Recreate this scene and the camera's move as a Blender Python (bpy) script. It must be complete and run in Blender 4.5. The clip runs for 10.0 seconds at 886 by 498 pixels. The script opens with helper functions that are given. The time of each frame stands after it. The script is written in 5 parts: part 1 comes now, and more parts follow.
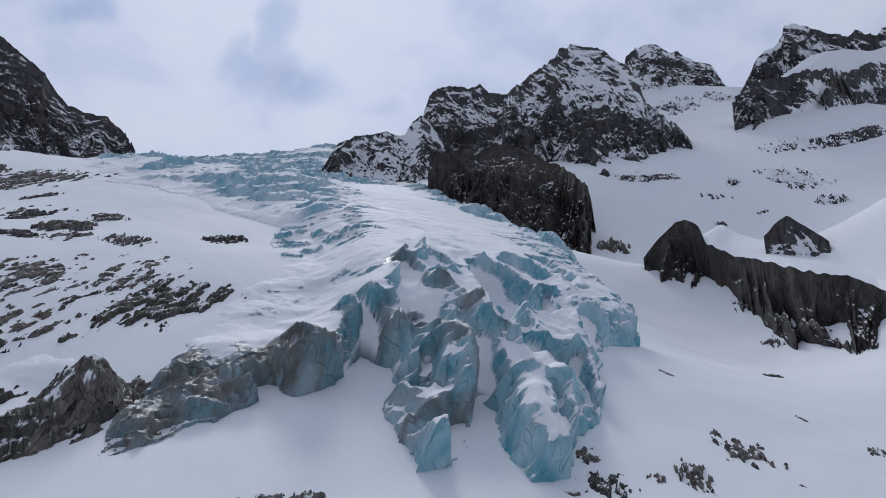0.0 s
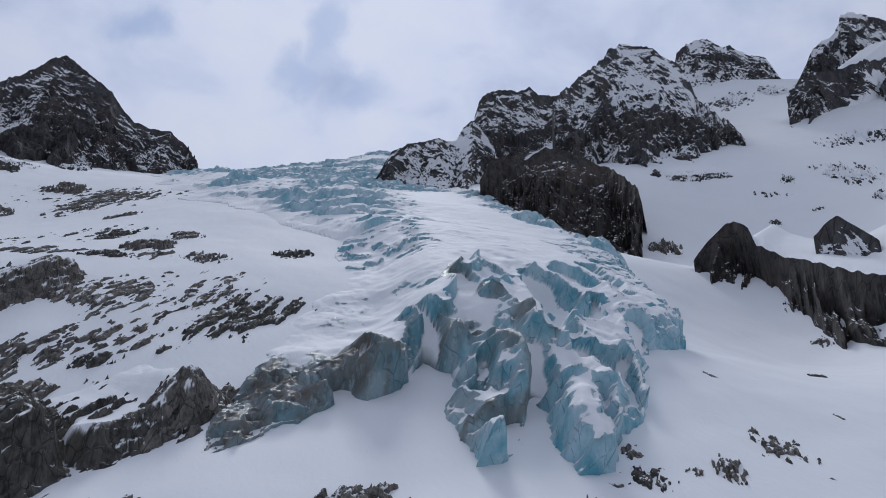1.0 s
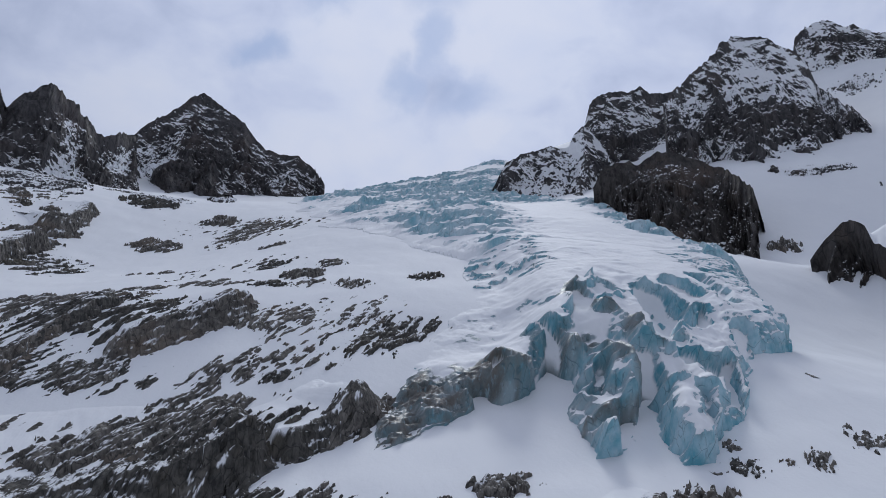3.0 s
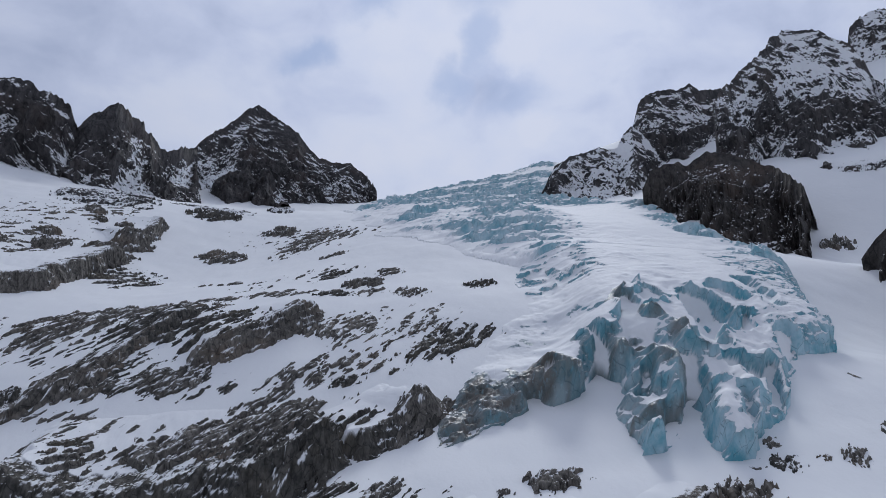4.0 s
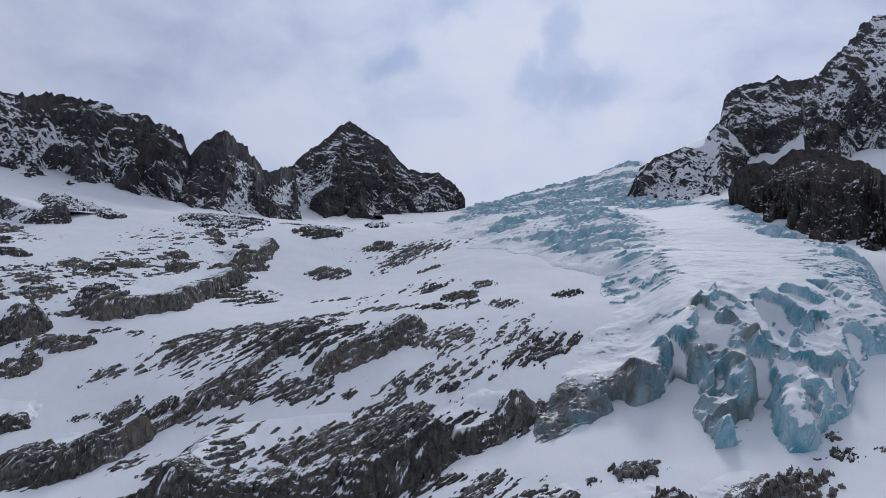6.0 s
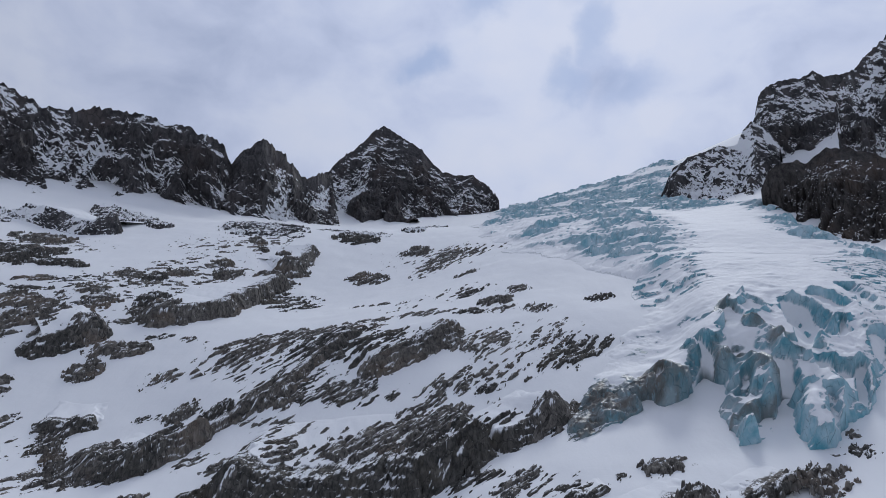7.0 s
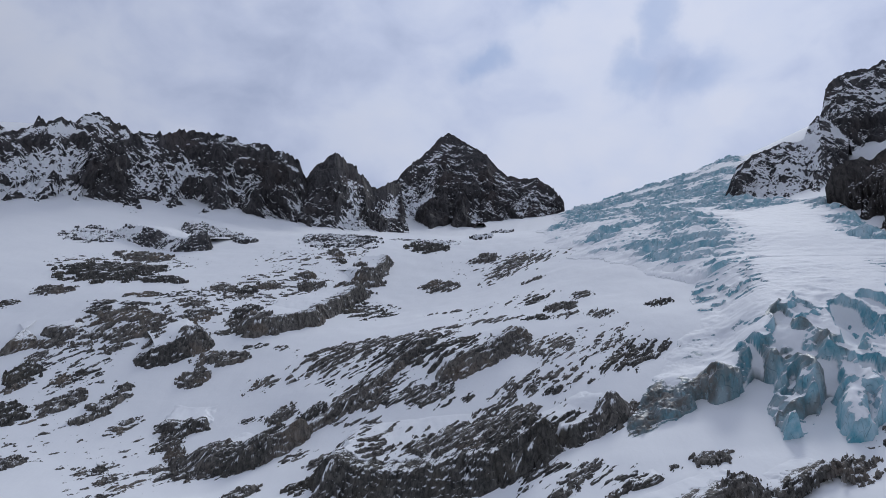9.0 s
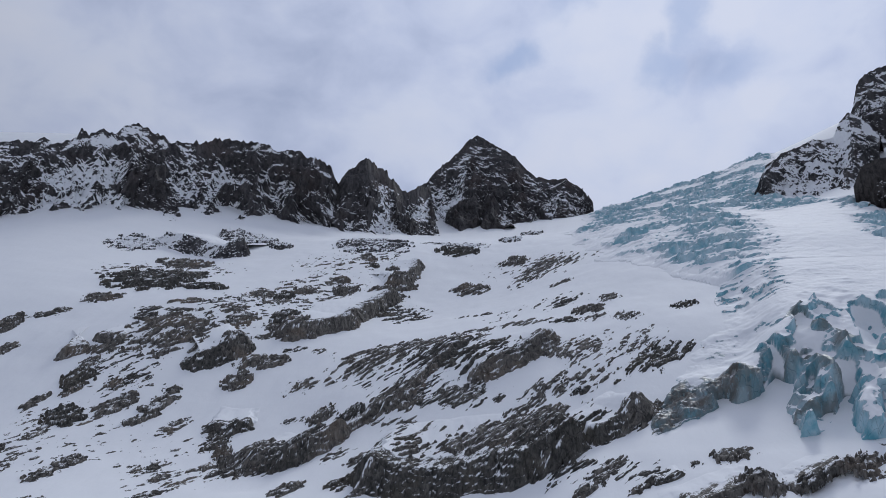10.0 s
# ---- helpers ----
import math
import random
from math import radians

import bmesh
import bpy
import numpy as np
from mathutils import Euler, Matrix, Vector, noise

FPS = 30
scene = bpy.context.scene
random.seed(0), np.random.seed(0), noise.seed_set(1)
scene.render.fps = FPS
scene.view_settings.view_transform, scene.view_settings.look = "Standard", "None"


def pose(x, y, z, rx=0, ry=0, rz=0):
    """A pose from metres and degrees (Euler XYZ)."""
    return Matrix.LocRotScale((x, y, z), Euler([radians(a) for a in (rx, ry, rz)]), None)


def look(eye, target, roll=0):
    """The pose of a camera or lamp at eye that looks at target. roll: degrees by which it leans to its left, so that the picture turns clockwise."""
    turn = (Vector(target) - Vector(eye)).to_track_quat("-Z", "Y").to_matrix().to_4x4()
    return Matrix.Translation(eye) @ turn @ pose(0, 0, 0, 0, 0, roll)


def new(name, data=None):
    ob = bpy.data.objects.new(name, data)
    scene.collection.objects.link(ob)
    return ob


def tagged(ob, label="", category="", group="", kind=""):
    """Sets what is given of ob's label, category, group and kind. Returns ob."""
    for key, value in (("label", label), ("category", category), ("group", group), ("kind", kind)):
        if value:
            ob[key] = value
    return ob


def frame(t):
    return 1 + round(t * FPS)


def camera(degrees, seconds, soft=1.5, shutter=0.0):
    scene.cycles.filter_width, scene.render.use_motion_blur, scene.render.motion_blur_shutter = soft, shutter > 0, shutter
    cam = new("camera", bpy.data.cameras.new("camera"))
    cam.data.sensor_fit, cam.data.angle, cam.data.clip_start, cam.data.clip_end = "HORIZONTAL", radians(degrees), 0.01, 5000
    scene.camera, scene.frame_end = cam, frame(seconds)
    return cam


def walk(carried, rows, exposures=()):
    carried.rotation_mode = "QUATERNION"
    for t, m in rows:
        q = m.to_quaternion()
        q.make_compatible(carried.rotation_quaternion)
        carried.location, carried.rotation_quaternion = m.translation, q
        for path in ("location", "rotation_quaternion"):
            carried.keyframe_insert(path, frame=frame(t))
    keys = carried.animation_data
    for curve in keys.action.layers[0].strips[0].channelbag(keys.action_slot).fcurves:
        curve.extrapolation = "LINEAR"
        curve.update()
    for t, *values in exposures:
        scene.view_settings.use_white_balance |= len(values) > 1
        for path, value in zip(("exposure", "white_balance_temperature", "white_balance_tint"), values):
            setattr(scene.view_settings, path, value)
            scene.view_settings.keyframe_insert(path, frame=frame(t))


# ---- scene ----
# A drone backs slowly away down the valley and pans to its left: seconds, x, y, z, tilt, turn.
PATH = [
    (0, 20.52, 72.45, 6.73, 107.803, -23.926),
    (0.5, 17.64, 65.93, 6.07, 107.842, -22.099),
    (1, 14.72, 58.88, 5.46, 107.842, -19.626),
    (1.5, 12.06, 51.89, 4.78, 107.892, -17.206),
    (2, 9.53, 44.79, 4.11, 107.922, -14.739),
    (2.5, 7.30, 37.57, 3.43, 107.966, -12.377),
    (4, 2.06, 15.18, 1.35, 108.045, -6.104),
    (4.5, 0.87, 7.52, 0.65, 108.070, -4.090),
    (5, 0.00, -0.00, 0.00, 108.081, -2.240),
    (5.5, -0.65, -7.88, -0.78, 108.091, -0.504),
    (7, -1.07, -30.62, -2.80, 108.076, 3.837),
    (7.5, -0.80, -38.45, -3.49, 108.056, 5.251),
    (8, -0.45, -45.92, -4.16, 108.049, 6.616),
    (8.5, 0.29, -53.59, -4.82, 108.037, 7.985),
    (9, 1.11, -61.13, -5.55, 108.022, 9.218),
    (9.5, 2.07, -68.87, -6.26, 108.006, 10.437),
    (10, 3.57, -75.96, -6.98, 108.007, 11.642),
]
cam = camera(61.332, 10.0, soft=0.9)
walk(cam, [(t, pose(x, y, z, rx, 0, rz)) for t, x, y, z, rx, rz in PATH])

# ---- light: thin bright overcast with a few blue gaps, and a weak veiled sun ahead ----
SUN_AZ, SUN_EL = 14.0, 46.0
world = bpy.data.worlds.new("world")
scene.world = world
world.use_nodes = True
wt = world.node_tree
wt.nodes.clear()


def wnode(kind, **values):
    n = wt.nodes.new(kind)
    for key, value in values.items():
        n.inputs[key].default_value = value
    return n


def build_sky():
    out = wt.nodes.new("ShaderNodeOutputWorld")
    bg = wnode("ShaderNodeBackground", Strength=0.117)
    sky = wt.nodes.new("ShaderNodeTexSky")
    sky.sky_type = "NISHITA"
    sky.sun_disc = False
    sky.sun_elevation, sky.sun_rotation = radians(SUN_EL), radians(SUN_AZ)
    sky.altitude = 2500
    coord = wt.nodes.new("ShaderNodeTexCoord")
    link = wt.links.new

    def noise_tex(scale, detail, rough, distort=0.0, shift=(0, 0, 0), squash=(1, 1, 1)):
        m = wt.nodes.new("ShaderNodeMapping")
        m.inputs["Location"].default_value = shift
        m.inputs["Scale"].default_value = squash
        link(coord.outputs["Generated"], m.inputs["Vector"])
        n = wnode("ShaderNodeTexNoise", Scale=scale, Detail=detail, Roughness=rough, Distortion=distort)
        link(m.outputs["Vector"], n.inputs["Vector"])
        return n.outputs["Fac"]

    def ramp(fac, stops):
        r = wt.nodes.new("ShaderNodeValToRGB")
        r.color_ramp.elements[0].position, r.color_ramp.elements[0].color = stops[0][0], (*stops[0][1], 1)
        r.color_ramp.elements[1].position, r.color_ramp.elements[1].color = stops[-1][0], (*stops[-1][1], 1)
        for p, c in stops[1:-1]:
            e = r.color_ramp.elements.new(p)
            e.color = (*c, 1)
        link(fac, r.inputs["Fac"])
        return r.outputs["Color"]

    def maths(op, a, b):
        n = wt.nodes.new("ShaderNodeMath")
        n.operation = op
        for i, v in enumerate((a, b)):
            if isinstance(v, (int, float)):
                n.inputs[i].default_value = v
            else:
                link(v, n.inputs[i])
        return n.outputs[0]

    def mix(kind, fac, a, b):
        n = wt.nodes.new("ShaderNodeMix")
        n.data_type, n.blend_type = "RGBA", kind
        for i, v in ((0, fac), (6, a), (7, b)):
            if isinstance(v, (int, float)):
                n.inputs[i].default_value = v
            elif isinstance(v, tuple):
                n.inputs[i].default_value = (*v, 1)
            else:
                link(v, n.inputs[i])
        return n.outputs[2]

    # bearing and height of a direction in degrees, stirred so that cloud edges billow
    parts = wt.nodes.new("ShaderNodeSeparateXYZ")
    link(coord.outputs["Generated"], parts.inputs[0])
    stir_a = maths("MULTIPLY", maths("SUBTRACT", noise_tex(9.0, 6, 0.55, 0.0, (4.0, 1.0, 2.0)), 0.5), 9.0)
    stir_e = maths("MULTIPLY", maths("SUBTRACT", noise_tex(9.0, 6, 0.55, 0.0, (1.0, 7.0, 5.0)), 0.5), 7.0)
    bearing = maths("ADD", maths("MULTIPLY", maths("ARCTAN2", parts.outputs[0], parts.outputs[1]), 180 / math.pi), stir_a)
    height = maths("ADD", maths("MULTIPLY", maths("ARCSINE", parts.outputs[2], 0.0), 180 / math.pi), stir_e)

    def patch(az, el, wide, high, edge):
        """An oval of sky, 1 inside; edge: how soft its rim is."""
        da, de = maths("DIVIDE", maths("SUBTRACT", bearing, az), wide), maths("DIVIDE", maths("SUBTRACT", height, el), high)
        r = maths("SQRT", maths("ADD", maths("MULTIPLY", da, da), maths("MULTIPLY", de, de)), 0.0)
        n = wt.nodes.new("ShaderNodeMapRange")
        n.interpolation_type = "SMOOTHSTEP"
        n.inputs["From Min"].default_value, n.inputs["From Max"].default_value = 1 + edge, 1 - edge
        link(r, n.inputs["Value"])
        return n.outputs["Result"]

    large = noise_tex(3.2, 4, 0.5, 0.3, (0.3, 1.7, 0.2), (1, 1, 1.7))
    billow = noise_tex(9.0, 6, 0.52, 0.3, (2.1, 0.4, 0.9), (1, 1, 1.5))
    tone = maths("ADD", maths("MULTIPLY", large, 0.55), maths("MULTIPLY", billow, 0.45))
    for az, el, wide, high, edge, lift in CLOUDS:
        tone = maths("ADD", tone, maths("MULTIPLY", patch(az, el, wide, high, edge), lift))
    cloud = ramp(tone, [(0.36, (3.6, 4.2, 5.9)), (0.46, (4.5, 5.1, 6.85)), (0.54, (5.15, 5.7, 7.25)), (0.64, (5.5, 5.95, 7.3))])
    blue = mix("MIX", 0.85, sky.outputs["Color"], (3.3, 4.2, 6.3))
    holes = 0.0
    for az, el, wide, high, edge, depth in GAPS:
        holes = maths("MAXIMUM", maths("MULTIPLY", patch(az, el, wide, high, edge), depth), holes)
    col = mix("MIX", holes, cloud, blue)
    # the veil of cloud is brightest round the hidden sun and greyer away from it
    near = wt.nodes.new("ShaderNodeVectorMath")
    near.operation = "DOT_PRODUCT"
    near.inputs[1].default_value = Vector((math.sin(radians(SUN_AZ)) * math.cos(radians(SUN_EL)), math.cos(radians(SUN_AZ)) * math.cos(radians(SUN_EL)), math.sin(radians(SUN_EL))))
    link(coord.outputs["Generated"], near.inputs[0])
    half = maths("ADD", maths("MULTIPLY", near.outputs["Value"], 0.5), 0.5)
    fall = ramp(half, [(0.30, (0.42, 0.42, 0.42)), (0.80, (0.68, 0.68, 0.68)), (0.93, (0.87, 0.87, 0.87)), (1.0, (1.0, 1.0, 1.0))])
    col = mix("MULTIPLY", 1.0, col, fall)
    link(col, bg.inputs["Color"])
    link(bg.outputs[0], out.inputs[0])


# bearing, height, half width, half height in degrees, softness of the rim, and how much brighter (clouds) or clearer (gaps)
CLOUDS = [(3.1, 33.5, 4.2, 4.6, 0.35, 0.09), (1.5, 28.5, 6.5, 3.6, 0.6, 0.08), (18.5, 33.5, 6.0, 4.0, 0.8, 0.09), (13.3, 27.0, 2.0, 1.1, 0.4, 0.07), (11.9, 32.4, 1.9, 1.6, 0.45, 0.07),
          (7.5, 26.0, 6.0, 2.5, 0.8, 0.05), (-17.5, 33.5, 9.0, 2.6, 0.7, -0.03), (-30.0, 29.0, 9.0, 3.5, 0.8, -0.02), (33.0, 34.0, 8.0, 4.0, 0.8, -0.03), (-13.5, 27.0, 5.0, 2.5, 0.7, 0.04), (52.0, 33.0, 8.0, 4.0, 0.8, 0.08), (-40.0, 34.0, 7.0, 4.0, 0.8, 0.04)]
GAPS = [(8.9, 33.4, 1.8, 2.6, 0.6, 0.6), (6.1, 30.4, 1.7, 1.3, 0.7, 0.65), (-5.5, 32.1, 2.1, 1.2, 0.7, 0.8), (12.0, 29.8, 2.6, 1.1, 0.9, 0.5), (-1.0, 36.5, 2.2, 1.3, 0.7, 0.6), (8.5, 39.0, 3.5, 3.0, 0.8, 0.7)]
build_sky()

sun_data = bpy.data.lights.new("sun", "SUN")
sun_data.energy, sun_data.angle, sun_data.color = 1.22, radians(14), (0.96, 0.985, 1.0)
sun = new("sun", sun_data)
sun_dir = Vector((math.sin(radians(SUN_AZ)) * math.cos(radians(SUN_EL)), math.cos(radians(SUN_AZ)) * math.cos(radians(SUN_EL)), math.sin(radians(SUN_EL))))
sun.matrix_world = look(sun_dir * 1500, (0, 0, 0))


# ---- materials ----
class Mat:
    """A small builder of node materials in world metres."""

    def __init__(self, name):
        self.m = bpy.data.materials.new(name)
        self.m.use_nodes = True
        self.t = self.m.node_tree
        self.t.nodes.clear()
        self.out = self.t.nodes.new("ShaderNodeOutputMaterial")
        self.bsdf = self.t.nodes.new("ShaderNodeBsdfPrincipled")
        self.t.links.new(self.bsdf.outputs[0], self.out.inputs[0])
        self.geo = self.t.nodes.new("ShaderNodeNewGeometry")

    def link(self, a, b):
        self.t.links.new(a, b)

    def put(self, socket, v):
        if isinstance(v, (int, float)):
            socket.default_value = v
        elif isinstance(v, tuple):
            socket.default_value = (*v, 1) if len(v) == 3 and len(socket.default_value) == 4 else v
        else:
            self.link(v, socket)

    def noise(self, size, detail=5, rough=0.6, squash=(1, 1, 1), shift=(0, 0, 0), distort=0.0):
        mp = self.t.nodes.new("ShaderNodeMapping")
        mp.inputs["Location"].default_value = shift
        mp.inputs["Scale"].default_value = tuple(s / size for s in squash)
        self.link(self.geo.outputs["Position"], mp.inputs["Vector"])
        n = self.t.nodes.new("ShaderNodeTexNoise")
        n.inputs["Scale"].default_value, n.inputs["Detail"].default_value = 1.0, detail
        n.inputs["Roughness"].default_value, n.inputs["Distortion"].default_value = rough, distort
        self.link(mp.outputs[0], n.inputs["Vector"])
        return n.outputs["Fac"]

    def cells(self, size, squash=(1, 1, 1), feature="DISTANCE_TO_EDGE"):
        mp = self.t.nodes.new("ShaderNodeMapping")
        mp.inputs["Scale"].default_value = tuple(s / size for s in squash)
        self.link(self.geo.outputs["Position"], mp.inputs["Vector"])
        n = self.t.nodes.new("ShaderNodeTexVoronoi")
        n.feature = feature
        n.inputs["Scale"].default_value = 1.0
        self.link(mp.outputs[0], n.inputs["Vector"])
        return n.outputs["Distance"]

    def math(self, op, a, b=0.0, clamp=False):
        n = self.t.nodes.new("ShaderNodeMath")
        n.operation, n.use_clamp = op, clamp
        self.put(n.inputs[0], a)
        self.put(n.inputs[1], b)
        return n.outputs[0]

    def step(self, v, lo, hi):
        n = self.t.nodes.new("ShaderNodeMapRange")
        n.interpolation_type = "SMOOTHSTEP"
        self.put(n.inputs["Value"], v)
        n.inputs["From Min"].default_value, n.inputs["From Max"].default_value = lo, hi
        return n.outputs["Result"]

    def mix(self, fac, a, b, kind="MIX"):
        n = self.t.nodes.new("ShaderNodeMix")
        n.data_type, n.blend_type = "RGBA", kind
        self.put(n.inputs[0], fac)
        self.put(n.inputs[6], a)
        self.put(n.inputs[7], b)
        return n.outputs[2]

    def attribute(self, name):
        n = self.t.nodes.new("ShaderNodeAttribute")
        n.attribute_name = name
        return n.outputs["Fac"]

    def up(self):
        s = self.t.nodes.new("ShaderNodeSeparateXYZ")
        self.link(self.geo.outputs["Normal"], s.inputs[0])
        return s.outputs["Z"]

    def bump(self, height, strength, distance):
        n = self.t.nodes.new("ShaderNodeBump")
        n.inputs["Strength"].default_value, n.inputs["Distance"].default_value = strength, distance
        self.put(n.inputs["Height"], height)
        self.link(n.outputs[0], self.bsdf.inputs["Normal"])

    def finish(self, colour, rough, spec=0.3):
        self.put(self.bsdf.inputs["Base Color"], colour)
        self.put(self.bsdf.inputs["Roughness"], rough)
        self.bsdf.inputs["Specular IOR Level"].default_value = spec
        return self.m


def snow_colour(m):
    c = m.mix(m.noise(30, 4), (0.80, 0.815, 0.84), (0.87, 0.88, 0.89))
    return m.mix(m.step(m.noise(2.5, 6, 0.7), 0.62, 0.8), c, (0.74, 0.75, 0.77))


def snow_material():
    m = Mat("wind-packed snow")
    c = snow_colour(m)
    drift = m.noise(4.0, 6, 0.55, (1.0, 0.35, 1.0))
    dirt = m.math("MULTIPLY", m.step(m.noise(45, 4, 0.6, shift=(3, 1, 0)), 0.55, 0.75), m.step(m.noise(1.1, 5, 0.75), 0.6, 0.72))
    c = m.mix(m.math("MULTIPLY", dirt, 0.25), c, (0.30, 0.28, 0.26))
    m.bump(m.math("ADD", drift, m.math("MULTIPLY", m.noise(0.8, 5, 0.6), 0.25)), 0.5, 0.35)
    return m.finish(c, 0.8, 0.1)


def rock_material(name, dark, mid, pale, rust, snow_at, snow_soft, patch, grain=1.0, snow_noise=0.5, gullies=0.0):
    """Jointed gneiss; snow lies wherever the face is flat enough, torn by noise."""
    m = Mat(name)
    big = m.noise(26 * grain, 5, 0.6)
    fine = m.noise(2.2 * grain, 7, 0.68, (1, 1, 0.45))
    streak = m.noise(5 * grain, 5, 0.6, (1, 1, 0.12))
    c = m.mix(m.step(fine, 0.32, 0.68), dark, mid)
    c = m.mix(m.math("MULTIPLY", m.step(streak, 0.52, 0.75), 0.6), c, pale)
    c = m.mix(m.math("MULTIPLY", m.step(big, 0.5, 0.7), 0.55), c, rust)
    joints = m.step(m.cells(3.4 * grain, (1, 1, 0.4)), 0.0, 0.035)
    c = m.mix(joints, m.mix(0.65, c, (0.010, 0.010, 0.011)), c)
    lie = m.math("ADD", m.up(), m.math("MULTIPLY", m.math("SUBTRACT", m.noise(patch, 6, 0.66, (1, 1, 1.4), distort=0.8), 0.5), snow_noise * 2.3))
    lie = m.math("ADD", lie, m.math("MULTIPLY", m.math("SUBTRACT", m.noise(patch * 0.2, 5, 0.7), 0.5), snow_noise * 0.6))
    lie = m.math("ADD", lie, m.math("MULTIPLY", m.attribute("hollow"), gullies))
    mask = m.math("MAXIMUM", m.step(lie, snow_at, snow_at + snow_soft), m.attribute("drift"))
    col = m.mix(mask, c, snow_colour(m))
    height = m.math("ADD", m.math("MULTIPLY", fine, 1.0), m.math("MULTIPLY", joints, 0.25))
    m.bump(height, 0.9, 0.5 * grain)
    return m.finish(col, m.math("ADD", m.math("MULTIPLY", fine, 0.15), 0.68), 0.25)


def ice_material(name, deep, pale, snow_at, dull=0.6, grit_colour=(0.225, 0.205, 0.18)):
    """Glacier ice: deeper blue in its hollows, pale and scratched where it weathered, grey with grit, snow on its
    flats.
    """
    m = Mat(name)
    tone = m.noise(9, 5, 0.6, (1, 1, 0.7))
    scratch = m.noise(1.6, 6, 0.7, (1, 1, 0.3), distort=0.6)
    c = m.mix(m.step(tone, 0.36, 0.66), deep, pale)
    # ice lying lower than the ice around it takes more of the deep blue
    c = m.mix(m.math("MULTIPLY", m.attribute("sunken"), 0.6), c, deep)
    c = m.mix(m.math("MULTIPLY", m.step(scratch, 0.5, 0.72), 0.55), c, (0.50, 0.58, 0.62))
    # a dull grey weathered crust on the gentler faces, clear ice on the fresh steep breaks
    crust = m.step(m.math("ADD", m.up(), m.math("MULTIPLY", m.math("SUBTRACT", m.noise(5.0, 6, 0.7, shift=(2, 4, 6)), 0.5), 1.1)), 0.22, 0.50)
    c = m.mix(m.math("MULTIPLY", crust, dull), c, m.mix(m.step(scratch, 0.35, 0.65), (0.33, 0.36, 0.385), (0.57, 0.61, 0.64)))
    grit = m.attribute("grit")
    amount = m.math("ADD", grit, m.math("MULTIPLY", m.step(m.noise(13, 5, 0.65, shift=(5, 2, 1)), 0.56, 0.72), 0.3))
    dirty = m.math("MULTIPLY", amount, m.step(m.noise(1.7, 6, 0.72, (1, 1, 0.5)), 0.22, 0.50), True)
    c = m.mix(m.math("MULTIPLY", dirty, 0.96), c, m.mix(m.noise(5, 4), (0.072, 0.062, 0.052), grit_colour))
    crack = m.step(m.cells(6.5, (1, 1, 0.45)), 0.0, 0.018)
    broken = m.step(m.noise(7, 3, 0.5, shift=(1, 8, 3)), 0.46, 0.56)
    crack = m.math("MAXIMUM", crack, m.math("SUBTRACT", 1.0, broken))
    split = m.math("MAXIMUM", m.step(m.cells(2.4, (1, 1, 0.6)), 0.0, 0.03), m.math("SUBTRACT", 1.0, m.step(m.noise(4, 3, 0.5, shift=(6, 2, 9)), 0.50, 0.60)))
    crack = m.math("MINIMUM", crack, split)
    c = m.mix(crack, m.mix(0.55, c, (0.03, 0.10, 0.13)), c)
    lie = m.math("ADD", m.up(), m.math("MULTIPLY", m.math("SUBTRACT", m.noise(7.0, 5, 0.6), 0.5), 0.22))
    lie = m.math("SUBTRACT", lie, m.math("MULTIPLY", grit, 0.55))
    mask = m.math("MAXIMUM", m.step(lie, snow_at, snow_at + 0.07), m.attribute("drift"))
    col = m.mix(mask, c, snow_colour(m))
    m.bump(m.math("MULTIPLY", m.math("ADD", scratch, m.math("MULTIPLY", crack, 0.3)), m.math("SUBTRACT", 1.0, m.math("MULTIPLY", mask, 0.85))), 0.8, 0.5)
    return m.finish(col, m.math("ADD", m.math("MULTIPLY", mask, 0.35), 0.4), 0.25)


SNOW = snow_material()
CLIFF_ROCK = rock_material("dark mountain gneiss with snow on its ledges", (0.026, 0.026, 0.029), (0.090, 0.086, 0.086), (0.18, 0.172, 0.168), (0.10, 0.082, 0.072), 0.41, 0.05, 34.0, 2.2, 0.95, 0.7)
PEAK_ROCK = rock_material("dark brown-grey gneiss of steep peaks", (0.024, 0.023, 0.025), (0.085, 0.080, 0.080), (0.165, 0.153, 0.15), (0.10, 0.078, 0.070), 0.66, 0.05, 34.0, 2.2, 0.80, 0.85)
RIDGE_ROCK = rock_material("dark gneiss ridge with snow in its gullies", (0.024, 0.023, 0.025), (0.085, 0.080, 0.080), (0.165, 0.153, 0.15), (0.10, 0.078, 0.070), 0.45, 0.05, 44.0, 2.2, 0.95, 0.8)
SNOWY_ROCK = rock_material("mountain gneiss half buried in snow", (0.028, 0.028, 0.031), (0.085, 0.081, 0.081), (0.15, 0.143, 0.14), (0.082, 0.066, 0.058), 0.26, 0.05, 42.0, 2.2, 1.0, 0.7)
WALL_ROCK = rock_material("steep brown-grey gneiss wall", (0.021, 0.019, 0.018), (0.076, 0.068, 0.063), (0.15, 0.137, 0.124), (0.105, 0.076, 0.058), 0.72, 0.06, 5.0, 1.6, 0.42, 0.1)
SLAB_ROCK = rock_material("weathered grey gneiss slab", (0.048, 0.045, 0.041), (0.185, 0.171, 0.153), (0.33, 0.305, 0.27), (0.21, 0.162, 0.122), 0.93, 0.05, 2.4, 0.8, 0.4)
DARK_SLAB = rock_material("dark lichened gneiss", (0.026, 0.026, 0.024), (0.105, 0.099, 0.089), (0.22, 0.206, 0.182), (0.125, 0.108, 0.080), 0.93, 0.05, 2.4, 0.7, 0.4)
